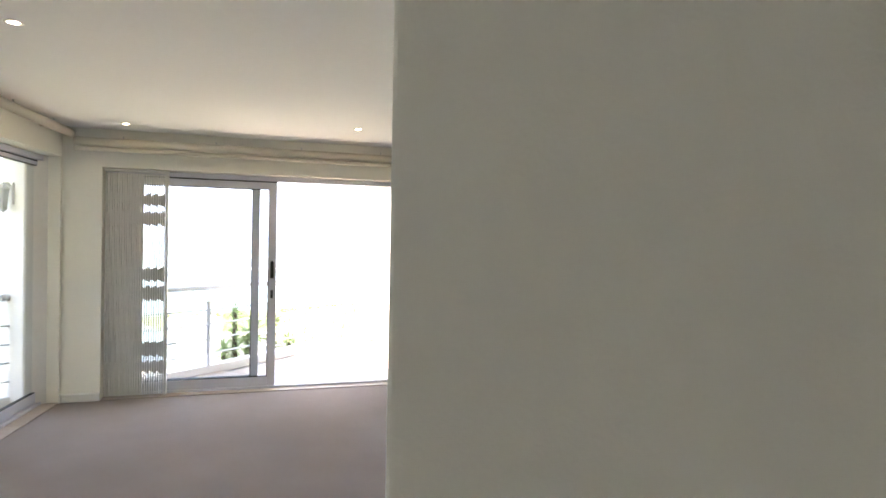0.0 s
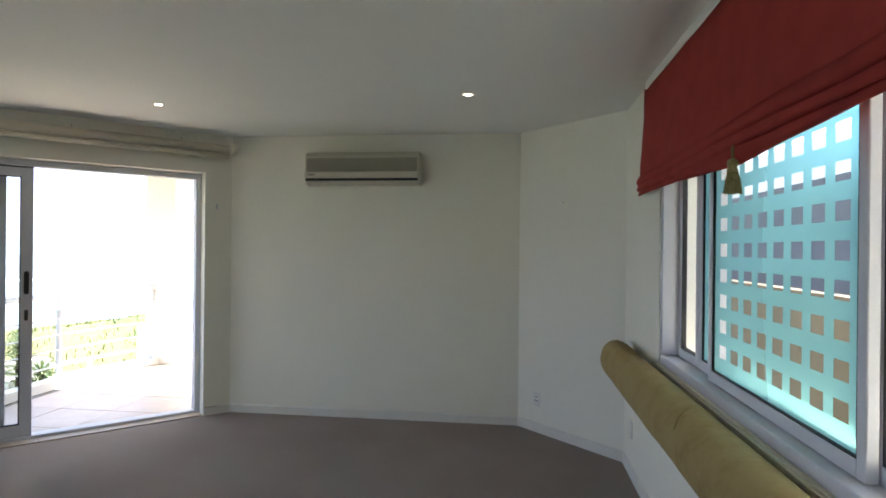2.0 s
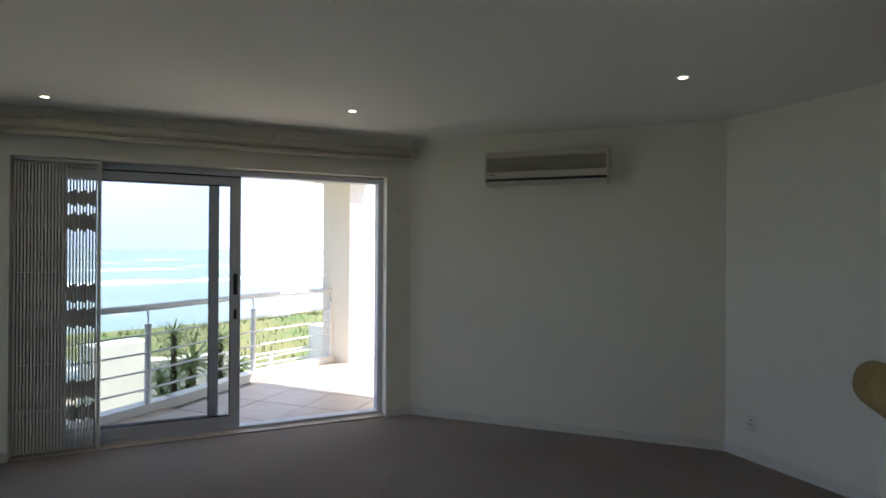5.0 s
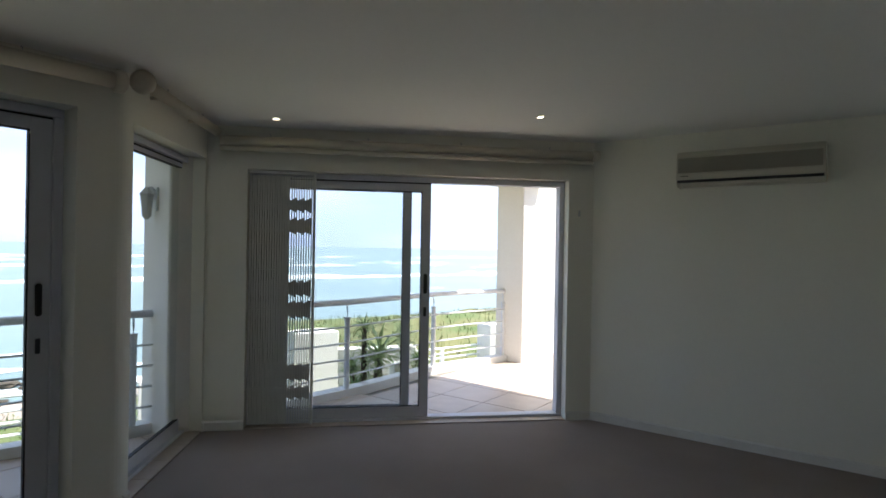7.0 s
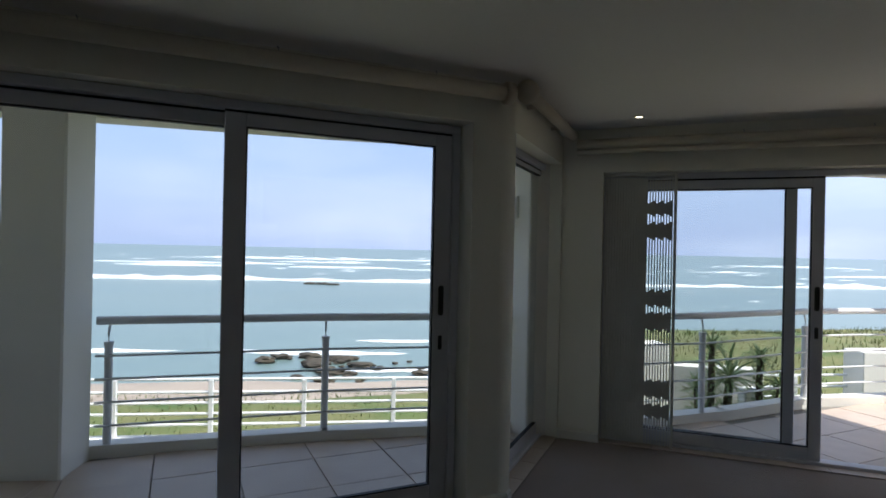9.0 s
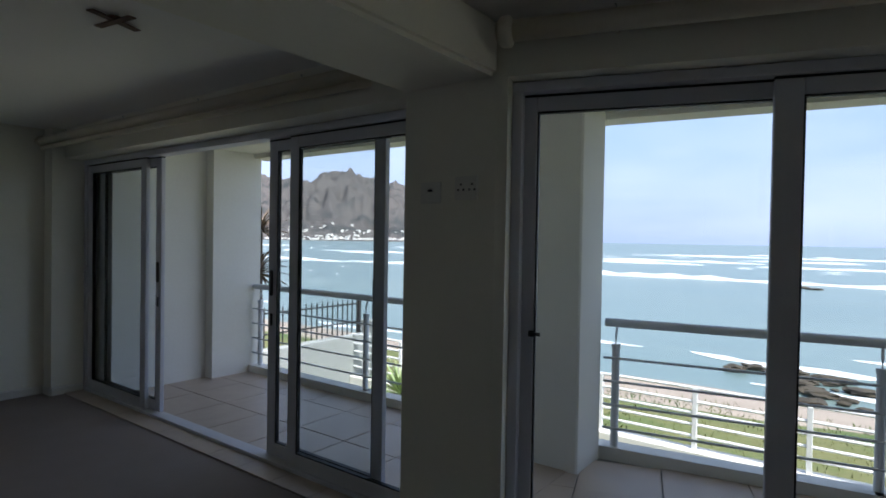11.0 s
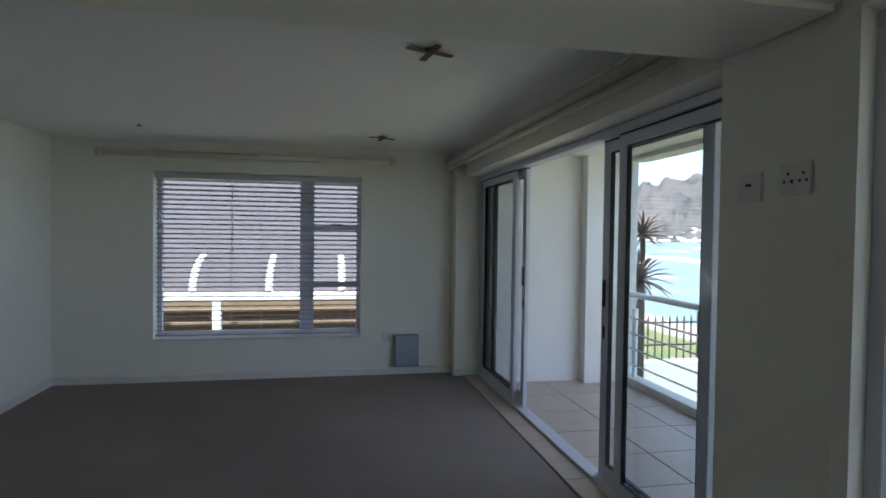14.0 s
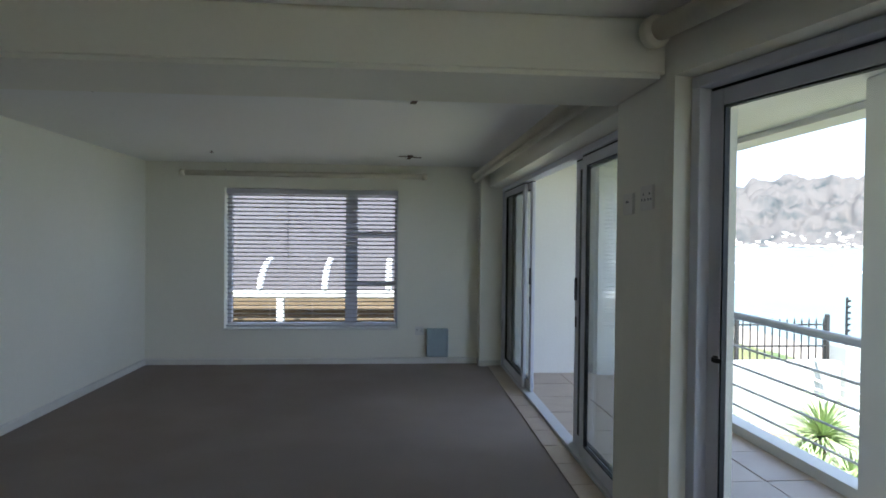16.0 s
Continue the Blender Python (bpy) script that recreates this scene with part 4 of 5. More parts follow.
plate("blank_plate", DS, CD, D_LEN - 0.24, 0.30, 0.075, 0.115, "painted-over blank plate under the window", "blank plate")
GREYBOX = material("pale_blue_grey_enamel", (0.36, 0.42, 0.46), 0.5, second=(0.32, 0.375, 0.41), scale=4)
bm = soften(obox(bmesh.new(), GF, GH, 0.37, 0.63, 0.001, 0.07, 0.09, 0.43), 0.006, 2)
t = empty("distribution_box", "pale blue-grey metal box low on the wall", "electrical box", at=(*GF, 0.1))
inv = Matrix.Translation((-GF[0], -GF[1], -0.1))
ob = part("case", bm, GREYBOX, t)
ob.matrix_parent_inverse = inv
ob = part("cover", soften(obox(bmesh.new(), GF, GH, 0.385, 0.615, 0.071, 0.078, 0.105, 0.415), 0.003), GREYBOX, t)
ob.matrix_parent_inverse = inv
# hook beside the terrace door, nail in the corner wall
bm = obox(bmesh.new(), AB, LA, 0.125, 0.14, 0.0005, 0.02, 1.765, 1.815)
tagged(part("wall_hook", soften(bm, 0.003), CHROME), "small metal hook beside the terrace door", "hook")
bm = tube(bmesh.new(), [(*offset_line(CD, BC, 0.55, 0.6, 0.0)[0], 1.81), (*offset_line(CD, BC, 0.55, 0.6, 0.015)[0], 1.81)], 0.004, 6)
tagged(part("nail", bm, CHROME), "small bare nail in the corner wall", "nail")

# ---- folding security gate at the terrace door ----
GATE = material("white_gate_enamel", (0.74, 0.73, 0.68), 0.4, second=(0.66, 0.65, 0.6), scale=8, fine=60)


def gate():
    a, b = offset_line(AB, LA, AO1 - 0.53, AO1 - 0.005, -0.085)
    n = along(a, b)[2]
    t = empty("security_gate", "white folding trellis security gate, pushed open", "security gate", at=(*a, 0))
    inv = Matrix.Translation((-a[0], -a[1], 0))

    def put(nm, bm, label=""):
        ob = part(nm, bm, GATE, t, label)
        ob.matrix_parent_inverse = inv
    put("lock_stile", soften(obox(bmesh.new(), a, b, 0, 0.022, 0, 0.045, 0.012, 2.045), 0.003))
    k = 25
    for i in range(k):
        s = 0.028 + (n - 0.03) * i / k
        w = 0.0085 if i < 9 else 0.0125
        bm = obox(bmesh.new(), a, b, s, s + w, 0.004 + 0.004 * (i % 2), 0.036, 0.02, 2.035)
        put("upright", bm)
    bands = ((1.75, 1.85), (1.57, 1.69), (1.06, 1.18), (0.88, 1.01), (0.37, 0.5), (0.22, 0.32))
    for z0, z1 in bands:
        for i in range(k - 1):
            s = 0.028 + (n - 0.03) * i / k
            e = 0.02 * ((i % 3) - 1) * 0.5
            put("link", obox(bmesh.new(), a, b, s + 0.0085, s + 0.021, 0.016, 0.019, z0 + e, z1 - e))
    for z in (0.31, 0.63, 0.95, 1.27, 1.59, 1.8):
        put("cross_bar", obox(bmesh.new(), a, b, 0.22, n - 0.006, 0.036, 0.040, z, z + 0.008))
    put("backing", obox(bmesh.new(), a, b, 0.215, n - 0.004, 0.001, 0.0035, 0.02, 2.035))
    put("top_channel", obox(bmesh.new(), a, b, 0.0, n, 0.0, 0.044, 2.046, 2.07))


gate()


# ---- lounge window with film, red blind, bolster ----
FILM = bpy.data.materials.new("teal_frosted_film")
FILM.use_nodes = True
fn, fl = FILM.node_tree.nodes, FILM.node_tree.links
fn.clear()
fo, fm, fa = fn.new("ShaderNodeOutputMaterial"), fn.new("ShaderNodeMixShader"), fn.new("ShaderNodeMixShader")
fd, ft, fr_ = fn.new("ShaderNodeBsdfDiffuse"), fn.new("ShaderNodeBsdfTranslucent"), fn.new("ShaderNodeBsdfRefraction")
fr_.inputs["Roughness"].default_value, fr_.inputs["IOR"].default_value = 0.42, 1.08
fr_.inputs["Color"].default_value = (0.3, 0.62, 0.6, 1)
fd.inputs[0].default_value, ft.inputs[0].default_value = (0.36, 0.55, 0.54, 1), (0.27, 0.56, 0.55, 1)
fm.inputs[0].default_value, fa.inputs[0].default_value = 0.45, 0.1
fl.new(ft.outputs[0], fm.inputs[1])
fl.new(fr_.outputs[0], fm.inputs[2])
fl.new(fm.outputs[0], fa.inputs[1])
fl.new(fd.outputs[0], fa.inputs[2])
fl.new(fa.outputs[0], fo.inputs[0])


def lounge_window():
    a, b = W(0.67, 2.07), W(0.67, 4.36)
    n = along(a, b)[2]
    t = empty("window_lounge", "white aluminium sliding window with patterned teal film", "window", kind="structure", at=(*a, 0.86))
    inv = Matrix.Translation((-a[0], -a[1], -0.86))

    def put(nm, bm, mat, parent=t):
        ob = part(nm, bm, mat, parent)
        if parent is t:
            ob.matrix_parent_inverse = inv
        return ob
    bm = bmesh.new()
    z0, z1 = 0.86, 2.15
    obox(bm, a, b, 0, n, -0.09, 0.03, z0, z0 + 0.045)
    obox(bm, a, b, 0, n, -0.09, 0.03, z1 - 0.045, z1)
    obox(bm, a, b, 0, 0.045, -0.09, 0.03, z0 + 0.045, z1 - 0.045)
    obox(bm, a, b, n - 0.045, n, -0.09, 0.03, z0 + 0.045, z1 - 0.045)
    put("window_frame", soften(bm), ALU)
    for s0, s1, off, film in ((0.045, 0.64, -0.052, False), (0.598, 1.69, -0.018, True), (1.66, 1.925, -0.052, True), (1.93, n - 0.045, -0.052, False)):
        bm = bmesh.new()
        h0, h1, st = z0 + 0.046, z1 - 0.046, 0.04
        obox(bm, a, b, s0, s0 + st, off - 0.03, off, h0, h1)
        obox(bm, a, b, s1 - st, s1, off - 0.03, off, h0, h1)
        obox(bm, a, b, s0 + st, s1 - st, off - 0.03, off, h0, h0 + 0.045)
        obox(bm, a, b, s0 + st, s1 - st, off - 0.03, off, h1 - 0.045, h1)
        sash = put("sash", soften(bm), ALU)
        bm = bmesh.new()
        g0, g1, k0, k1 = s0 + st, s1 - st, h0 + 0.045, h1 - 0.045
        for q in ((g0, g0 + 0.006, k0, k1), (g1 - 0.006, g1, k0, k1), (g0 + 0.006, g1 - 0.006, k0, k0 + 0.006), (g0 + 0.006, g1 - 0.006, k1 - 0.006, k1)):
            obox(bm, a, b, q[0], q[1], off - 0.026, off - 0.003, q[2], q[3])
        put("gasket", bm, RUBBER, sash)
        pane = put("glass_pane", obox(bmesh.new(), a, b, g0 + 0.005, g1 - 0.005, off - 0.018, off - 0.013, k0 + 0.005, k1 - 0.005), GLASS, sash)
        pane.visible_shadow = False
        if film:
            us, zs, u, z = [g0 + 0.004], [k0 + 0.004], 0.726, 1.045
            while u < g1 - 0.05:
                us += [u - 0.035, u + 0.035] if u > g0 + 0.05 else []
                u += 0.118
            while z < k1 - 0.05:
                zs += [z - 0.026, z + 0.026]
                z += 0.102
            us.append(g1 - 0.004)
            zs.append(k1 - 0.004)
            d, nn, _ = along(a, b)
            bm = bmesh.new()
            vs = [[bm.verts.new((a[0] + d.x * u + nn.x * (off - 0.012), a[1] + d.y * u + nn.y * (off - 0.012), z)) for z in zs] for u in us]
            for i in range(len(us) - 1):
                for j in range(len(zs) - 1):
                    if not (i % 2 and j % 2):
                        bm.faces.new((vs[i][j], vs[i + 1][j], vs[i + 1][j + 1], vs[i][j + 1]))
            put("patterned_film", bm, FILM, sash)
    put("window_sill", soften(obox(bmesh.new(), W(0.635, 2.07), W(0.635, 4.36), 0, n, -0.003, 0.022, 0.835, 0.862), 0.008, 3), TRIM)


lounge_window()


def roman_blind():
    t = empty("roman_blind", "red cotton roman blind, half drawn up", "blind", at=(*W(0.55, 4.7), ZC))
    inv = Matrix.Translation(tuple(-c for c in (*W(0.55, 4.7), ZC)))
    q0, q1, m = 1.95, 4.59, 70

    def sheet(nm, prof, hem, mat=RED):
        bm = bmesh.new()
        cols = []
        for i in range(m + 1):
            u = i / m
            q = q0 + (q1 - q0) * u
            dz = hem(q)
            col = []
            for k, (p, z) in enumerate(prof):
                w = k / (len(prof) - 1)
                pp = p + 0.062 + 0.010 * math.sin(q * 3.1 + k) * w + 0.006 * noise.noise(Vector((q * 4, z * 5, 1)))
                flare = 0.03 * w if u > 0.97 else 0
                x, y = W(pp, q + flare)
                col.append(bm.verts.new((x, y, z + dz * w)))
            cols.append(col)
        for g, h in zip(cols, cols[1:]):
            for k in range(len(prof) - 1):
                bm.faces.new((g[k], g[k + 1], h[k + 1], h[k]))
        ob = part(nm, bm, mat, t, smooth=True)
        ob.matrix_parent_inverse = inv
        sol = ob.modifiers.new("cloth", "SOLIDIFY")
        sol.thickness = 0.004
        return ob

    def wave(q):
        c = (q - 3.17) / 0.75
        return 0.035 * min(1, abs(c)) ** 0.8 - 0.01

    flat = lambda q: 0.0
    sheet("cloth", [(0.552, 2.372), (0.546, 2.28), (0.54, 2.15), (0.534, 2.0), (0.528, 1.93), (0.522, 1.89), (0.53, 1.85)], flat)
    sheet("pleat", [(0.53, 1.895), (0.508, 1.86), (0.505, 1.835), (0.522, 1.82)], flat)
    sheet("pleat", [(0.53, 1.855), (0.515, 1.82), (0.512, 1.80), (0.524, 1.785)], flat)
    sheet("hem", [(0.53, 1.83), (0.525, 1.79), (0.524, 1.76), (0.527, 1.735)], wave)
    ob = part("side_return", obox(bmesh.new(), W(0.597, 4.588), W(0.634, 4.588), 0, 0.036, -0.003, 0.001, 1.86, 2.365), RED, t)
    ob.matrix_parent_inverse = inv
    ob = part("headrail", soften(obox(bmesh.new(), W(0.634, 1.96), W(0.634, 4.58), 0, 2.62, 0.0, 0.03, 2.36, 2.41), 0.003), TRIM, t, "cream timber mounting batten")
    ob.matrix_parent_inverse = inv


roman_blind()
GOLD = material("olive_gold_thread", (0.2, 0.17, 0.055), 0.8, second=(0.3, 0.26, 0.11), scale=60, fine=300, amount=0.9)


def tassel():
    x, y = W(0.56, 3.15)
    t = empty("tassel", "olive-gold thread tassel hanging from the blind", "tassel", at=(x, y, 1.750))
    inv = Matrix.Translation((-x, -y, -1.750))

    def put(nm, bm):
        ob = part(nm, bm, GOLD, t, smooth=True)
        ob.matrix_parent_inverse = inv
    put("cord", tube(bmesh.new(), [(x, y, 1.785), (x, y, 1.740)], 0.004, 8))
    put("knot", lathe(bmesh.new(), x, y, [(0.005, 1.745), (0.015, 1.740), (0.017, 1.725), (0.013, 1.715), (0.017, 1.710), (0.017, 1.702)], 14))
    bm = bmesh.new()
    rnd = random.Random(4)
    for i in range(70):
        a, r = rnd.uniform(0, 6.283), 0.024 * math.sqrt(rnd.random())
        dx, dy = math.cos(a), math.sin(a)
        tube(bm, [(x + dx * r * 0.55, y + dy * r * 0.55, 1.710), (x + dx * r * 0.9, y + dy * r * 0.9, 1.680), (x + dx * r * 1.15, y + dy * r * 1.15, 1.635 + rnd.uniform(-0.006, 0.006))], 0.0016, 4)
    put("fringe", bm)


tassel()


def bolster():
    t = empty("bolster", "long ochre suede bolster fixed under the window", "bolster", at=(*W(0.49, 5.03), 0.62))
    inv = Matrix.Translation(tuple(-c for c in (*W(0.49, 5.03), 0.62)))
    seg, bm, rings = 28, bmesh.new(), []
    prof = [(5.03, 0.02), (5.028, 0.07), (5.015, 0.105), (4.985, 0.118)] + [(4.9 - 0.1 * i, 0.12) for i in range(28)] + [(2.14, 0.118), (2.11, 0.1), (2.10, 0.04)]
    for q, r in prof:
        r2 = r * (1 + 0.02 * noise.noise(Vector((q * 3, 0, 0))))
        ring = []
        for k in range(seg):
            a = k * math.tau / seg
            sag = 0.004 * noise.noise(Vector((q * 6, math.cos(a) * 2, math.sin(a) * 2)))
            x, y = W(0.528 + (r2 + sag) * 0.84 * math.cos(a), q)
            ring.append(bm.verts.new((x, y, 0.757 + (r2 + sag) * 1.02 * math.sin(a))))
        rings.append(ring)
    for g, h in zip(rings, rings[1:]):
        for k in range(seg):
            bm.faces.new((g[k], g[(k + 1) % seg], h[(k + 1) % seg], h[k]))
    bm.faces.new(rings[0])
    bm.faces.new(rings[-1])
    ob = part("cover", bm, SUEDE, t, smooth=True)
    ob.matrix_parent_inverse = inv
    for q in (3.35,):
        bm = bmesh.new()
        tube(bm, [(*W(0.528 + 0.103 * math.cos(a), q + 0.06 * math.sin(a * 1.3)), 0.757 + 0.124 * math.sin(a)) for a in [1.7 + 0.12 * k for k in range(9)]], 0.0022, 6)
        ob = part("seam", bm, SUEDE, t)
        ob.matrix_parent_inverse = inv
    for q in (4.6, 3.4, 2.4):
        ob = part("fixing", obox(bmesh.new(), W(0.634, q), W(0.634, q + 0.05), 0, 0.05, 0.0, 0.03, 0.69, 0.78), TRIM, t)
        ob.matrix_parent_inverse = inv


bolster()

# ---- dining window with venetian blind ----
SLAT = material("lilac_white_slat", (0.55, 0.53, 0.54), 0.45, second=(0.49, 0.47, 0.48), scale=5, fine=70)


def dining_window():
    a, b = (-0.72, -6.02), (-2.78, -6.02)
    a, b = b, a
    n = along(a, b)[2]
    t = empty("window_dining", "white aluminium window with side casement", "window", kind="structure", at=(*a, 0.43))
    inv = Matrix.Translation((-a[0], -a[1], -0.43))

    def put(nm, bm, mat, parent=t):
        ob = part(nm, bm, mat, parent)
        if parent is t:
            ob.matrix_parent_inverse = inv
        return ob
    z0, z1 = 0.43, 2.108
    bm = bmesh.new()
    for q in ((0, n, z0, z0 + 0.045), (0, n, z1 - 0.045, z1), (0, 0.045, z0 + 0.045, z1 - 0.045), (n - 0.045, n, z0 + 0.045, z1 - 0.045), (0.50, 0.645, z0 + 0.045, z1 - 0.045)):
        obox(bm, a, b, q[0], q[1], -0.06, 0, q[2], q[3])
    f = put("window_frame", soften(bm), ALU)
    for z in (0.93, 1.55):
        put("transom", soften(obox(bmesh.new(), a, b, 0.045, 0.50, -0.055, -0.005, z, z + 0.06)), ALU)
        put("catch", soften(obox(bmesh.new(), a, b, 0.2, 0.32, -0.005, 0.02, z + 0.05, z + 0.065), 0.003), BLACK)
    for s0, s1, h0, h1 in ((0.045, 0.50, z0 + 0.045, 0.93), (0.045, 0.50, 0.99, 1.55), (0.045, 0.50, 1.61, z1 - 0.045), (0.645, n - 0.045, z0 + 0.045, z1 - 0.045)):
        pane = put("glass_pane", obox(bmesh.new(), a, b, s0, s1, -0.035, -0.029, h0, h1), GLASS)
        pane.visible_shadow = False
    put("window_sill", soften(obox(bmesh.new(), (-2.80, -5.87), (-0.70, -5.87), 0, 2.10, -0.15, 0.02, 0.408, 0.43), 0.006, 2), TRIM)
    # blind
    v = empty("venetian_blind", "lilac-white wooden venetian blind, lowered and open", "blind", at=(-2.75, -5.91, 0.45))
    inv2 = Matrix.Translation((2.75, 5.91, -0.45))

    def vput(nm, bm, mat=SLAT):
        ob = part(nm, bm, mat, v)
        ob.matrix_parent_inverse = inv2
        return ob
    x0, x1, y = -2.765, -0.735, -5.915
    vput("headrail", soften(box(bmesh.new(), x0, x1, y - 0.03, y + 0.03, 2.045, 2.105), 0.004))
    vput("bottom_rail", soften(box(bmesh.new(), x0, x1, y - 0.024, y + 0.024, 0.452, 0.472), 0.004))
    k = 32
    for i in range(k):
        z = 0.505 + (2.03 - 0.505) * i / (k - 1)
        bm = bmesh.new()
        tl = radians(21)
        vs = []
        for x in (x0, x1):
            for uu, bow in ((-0.024, 0), (-0.012, 0.0022), (0, 0.003), (0.012, 0.0022), (0.024, 0)):
                vs.append(bm.verts.new((x, y + uu * math.cos(tl) - bow * math.sin(tl), z + uu * math.sin(tl) + bow)))
        for j in range(4):
            bm.faces.new((vs[j], vs[j + 1], vs[j + 6], vs[j + 5]))
        bmesh.ops.solidify(bm, geom=bm.faces[:], thickness=0.0026)
        vput("slat", bm)
    for x in (-2.68, -2.25, -1.75, -1.25, -0.82):
        for dy in (-0.025, 0.025):
            vput("cord", tube(bmesh.new(), [(x, y + dy, 0.46), (x, y + dy, 2.05)], 0.0012, 5))
    vput("tilt_wand", tube(bmesh.new(), [(-1.47, y + 0.036, 1.27), (-1.47, y + 0.036, 2.05)], 0.004, 6))
    vput("pull_cord", tube(bmesh.new(), [(-1.46, y + 0.033, 0.55), (-1.46, y + 0.033, 2.05)], 0.0022, 6), GREYBOX)


dining_window()

# ---- neighbouring buildings seen through the windows ----
NEIGH = material("lilac_grey_render", (0.145, 0.135, 0.15), 0.9, second=(0.122, 0.114, 0.127), scale=0.8, fine=20, bump=0.4, bump_scale=60)
TAN = material("tan_rough_wall", (0.17, 0.125, 0.075), 0.9, second=(0.11, 0.08, 0.045), scale=2.5, fine=15, bump=0.6, bump_scale=30)
h = empty("neighbour_house", "lilac-grey rendered house with white balcony band", "house", at=(-1, -9.6, -2.05))
inv = Matrix.Translation((1, 9.6, 2.05))
for nm, bm, mat in (("wall", box(bmesh.new(), -6.0, 5.0, -11.0, -9.6, -2.2, 4.4), NEIGH), ("lower_wall", box(bmesh.new(), -4.2, 5.0, -9.6, -9.45, -2.2, 0.50), TAN),
                    ("balcony_band", soften(box(bmesh.new(), -4.3, 5.0, -7.96, -7.86, 0.588, 0.70), 0.01), WHITE_RAIL),
                    ("window_strip", box(bmesh.new(), -3.55, -3.35, -9.6, -9.58, 0.9, 2.4), WHITE_RAIL),
                    ("roof", box(bmesh.new(), -6.3, 5.3, -11.3, -9.1, 4.4, 4.6), WHITE_RAIL)):
    ob = part(nm, bm, mat, h)
    ob.matrix_parent_inverse = inv
# bowed awning arms, springing from the band and leaning back to the wall
for x in (1.32, 0.34, -0.65, -1.64, -2.63):
    bow = [(x, -7.9 - 1.05 * (1 - math.cos(t_)), 0.69 + 0.49 * math.sin(t_)) for t_ in [1.32 * i / 9 for i in range(10)]]
    ob = part("curved_bracket", tube(bmesh.new(), bow, 0.05, 8), WHITE_RAIL, h, smooth=True)
    ob.matrix_parent_inverse = inv
for x in (-0.965, -3.7, 1.8):
    ob = part("post", soften(box(bmesh.new(), x - 0.055, x + 0.055, -7.97, -7.86, -2.2, 0.588), 0.01), WHITE_RAIL, h)
    ob.matrix_parent_inverse = inv
for z in (-0.15, 0.05, 0.25):
    ob = part("shelf_board", box(bmesh.new(), -4.2, 5.0, -9.45, -9.3, z, z + 0.03), TAN, h)
    ob.matrix_parent_inverse = inv
CHARCOAL = material("grey_render", (0.13, 0.135, 0.14), 0.9, second=(0.1, 0.105, 0.11), scale=1.5, bump=0.4)
g = empty("side_house", "tan, grey and white house walls beside the lounge window", "house", at=(*W(3.2, 4), -2.05))
inv = Matrix.Translation(tuple(-c for c in (*W(3.2, 4), -2.05)))
for nm, z0, z1, dd, q0, q1, mat in (("garden_wall", -2.2, 1.0, 0.0, -2, 34, TAN), ("gable", -2.2, 2.9, 2.6, -2, 20.5, CHARCOAL), ("upper_wall", 2.9, 3.6, 2.6, -2, 20.5, RENDER),
                                    ("far_wing", -2.2, 3.6, 2.2, 20.5, 34, RENDER), ("parapet", 3.6, 3.75, 2.6, -2, 34, RENDER)):
    ob = part(nm, obox(bmesh.new(), W(3.2, q0), W(3.2, q1), 0, q1 - q0, (-0.2 if dd == 0 else -1.0) - dd, -dd, z0, z1), mat, g)
    ob.matrix_parent_inverse = inv
# roof of this house: unseen slab run past the walls to shade the lounge window
bm = bmesh.new()
prism(bm, [W(-2.7, 6.6), W(-0.1, 6.6), W(1.65, 5.7), W(1.65, 1.2), (2.7, -6.2), (-4.13, -6.2), (-4.2, -1.2), W(-4.4, 2.9), W(-5.1, 4.0)], 2.66, 2.85)
tagged(part("roof", bm, RENDER), "unseen white roof slab, overhang added to shade the lounge window", "roof", kind="structure")

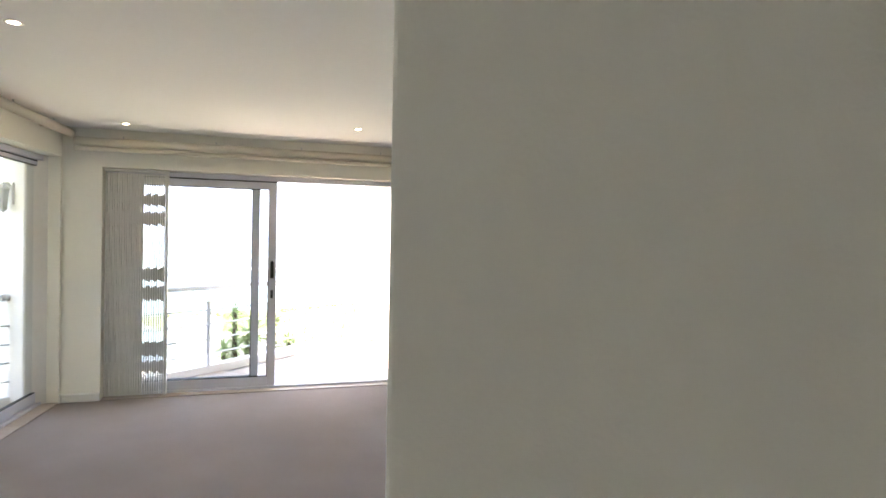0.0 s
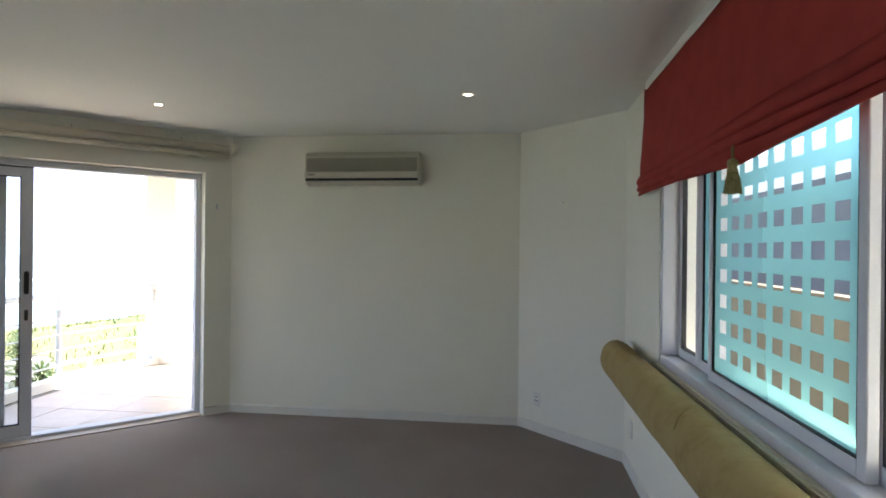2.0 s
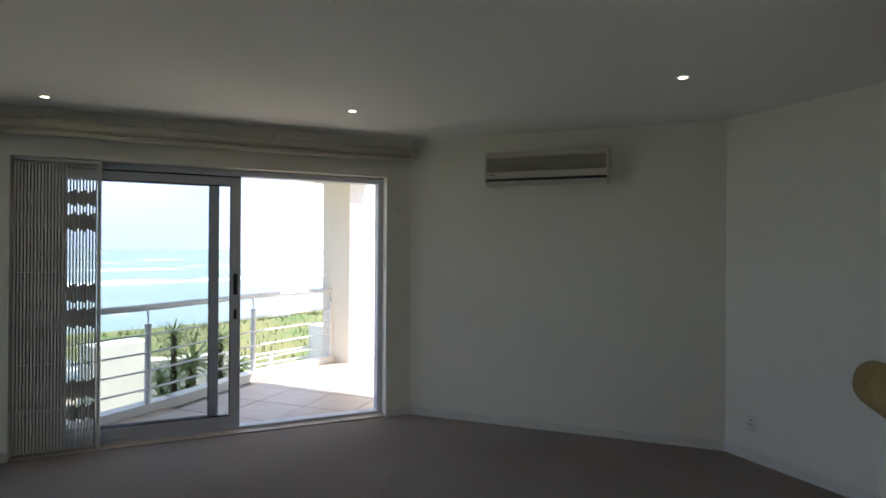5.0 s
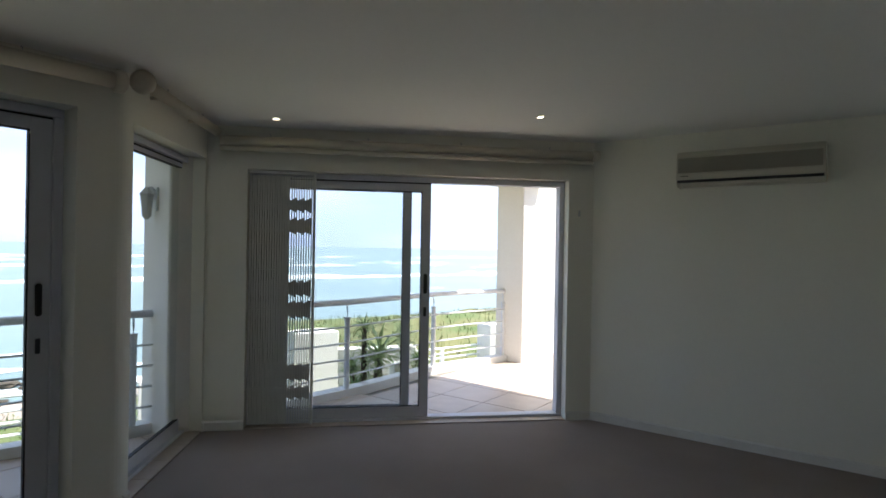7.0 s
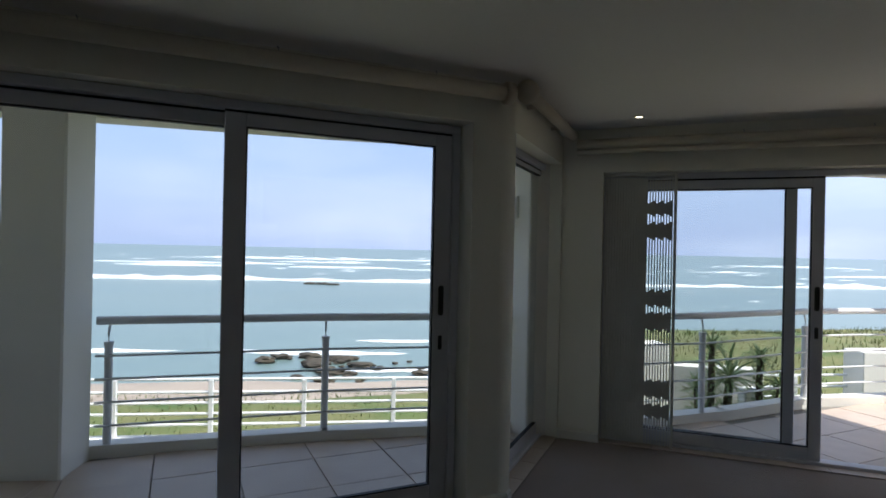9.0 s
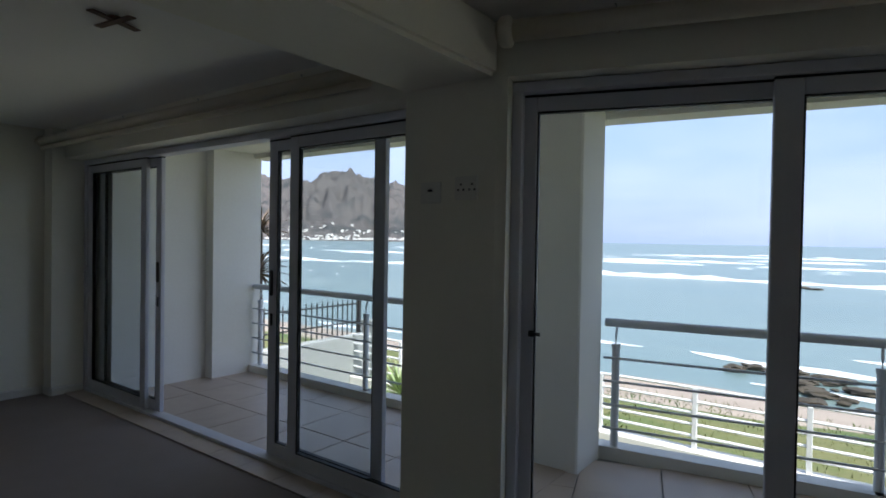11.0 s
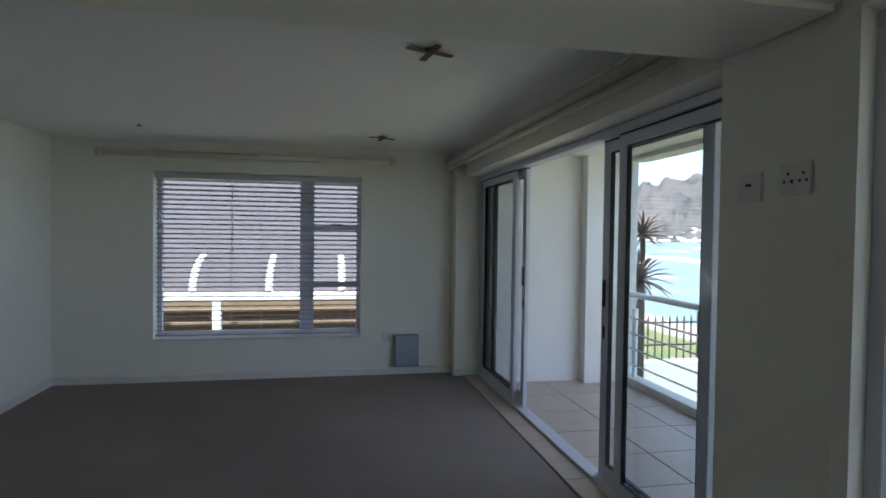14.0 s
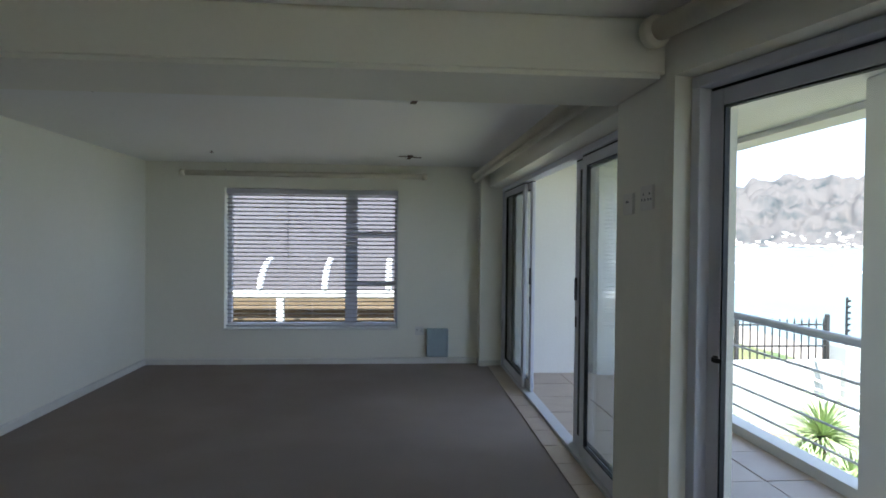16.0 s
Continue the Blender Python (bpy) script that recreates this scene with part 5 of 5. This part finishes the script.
# ---- wall lantern on the balcony column ----
LANT = material("white_lantern_enamel", (0.65, 0.65, 0.63), 0.4)
lx, ly = -5.93, 1.743
t = empty("wall_lantern", "white coach lantern on the balcony column", "lantern", at=(lx, ly, 1.6))
inv = Matrix.Translation((-lx, -ly, -1.6))
for nm, bm, mat in (("back_plate", soften(box(bmesh.new(), lx - 0.05, lx + 0.05, ly - 0.01, ly + 0.012, 1.72, 1.9), 0.005), LANT),
                    ("arm", tube(bmesh.new(), [(lx, ly - 0.01, 1.87), (lx, ly - 0.04, 1.9), (lx, ly - 0.07, 1.89)], 0.01, 8), LANT),
                    ("cap", lathe(bmesh.new(), lx, ly - 0.07, [(0.015, 1.9), (0.035, 1.875), (0.058, 1.85), (0.058, 1.84)], 6), LANT),
                    ("lantern_glass", lathe(bmesh.new(), lx, ly - 0.07, [(0.052, 1.839), (0.036, 1.69)], 6), LANT),
                    ("foot", lathe(bmesh.new(), lx, ly - 0.07, [(0.04, 1.69), (0.036, 1.675), (0.012, 1.65)], 6), LANT)):
    ob = part(nm, bm, mat, t)
    ob.matrix_parent_inverse = inv

# ---- balcony tiles, each a piece ----
def inside(x, y, poly):
    c = False
    for (x0, y0), (x1, y1) in zip(poly, poly[1:] + poly[:1]):
        if (y0 > y) != (y1 > y) and x < (x1 - x0) * (y - y0) / (y1 - y0) + x0:
            c = not c
    return c


TS = 0.5
bm = soften(box(bmesh.new(), -TS / 2 + 0.004, TS / 2 - 0.004, -TS / 2 + 0.004, TS / 2 - 0.004, 0, 0.014), 0.002)
tile_mesh = bpy.data.meshes.new("tile")
bmesh.ops.recalc_face_normals(bm, faces=bm.faces)
bm.to_mesh(tile_mesh)
bm.free()
tile_mesh.materials.append(TILE)
deck = bpy.data.objects["balcony_floor"]
POLY = [(-4.05, -5.5), (-4.05, -1.2), W(-4.2, 2.9), W(-4.9, 4.0), W(-2.7, 6.2), W(-1.2, 6.2), W(-1.2, 9.3), W(-4.3, 9.3), (-6.85, 6.5)] + [(x - 0.04, y) for x, y in reversed(RAIL)]
rnd = random.Random(21)
for i in range(-16, 4):
    for j in range(-4, 22):
        x, y = W(-4.36 + TS * i + 4 * TS, 0.1 + TS * j)
        if y > -1.75 and inside(x, y, POLY):
            ob = new("tile", tile_mesh)
            ob.parent = deck
            ob.matrix_basis = pose(x, y, (-0.019 if y > -1.0 else -0.0245) + rnd.uniform(-0.001, 0.001), 0, 0, 17.6)
for i in range(4):
    for j in range(9):
        x, y = -4.4 - TS * i, -5.1 + TS * j
        if y < -1.35 and inside(x, y, POLY):
            ob = new("tile", tile_mesh)
            ob.parent = deck
            ob.matrix_basis = pose(x, y, -0.019 + rnd.uniform(-0.001, 0.001))
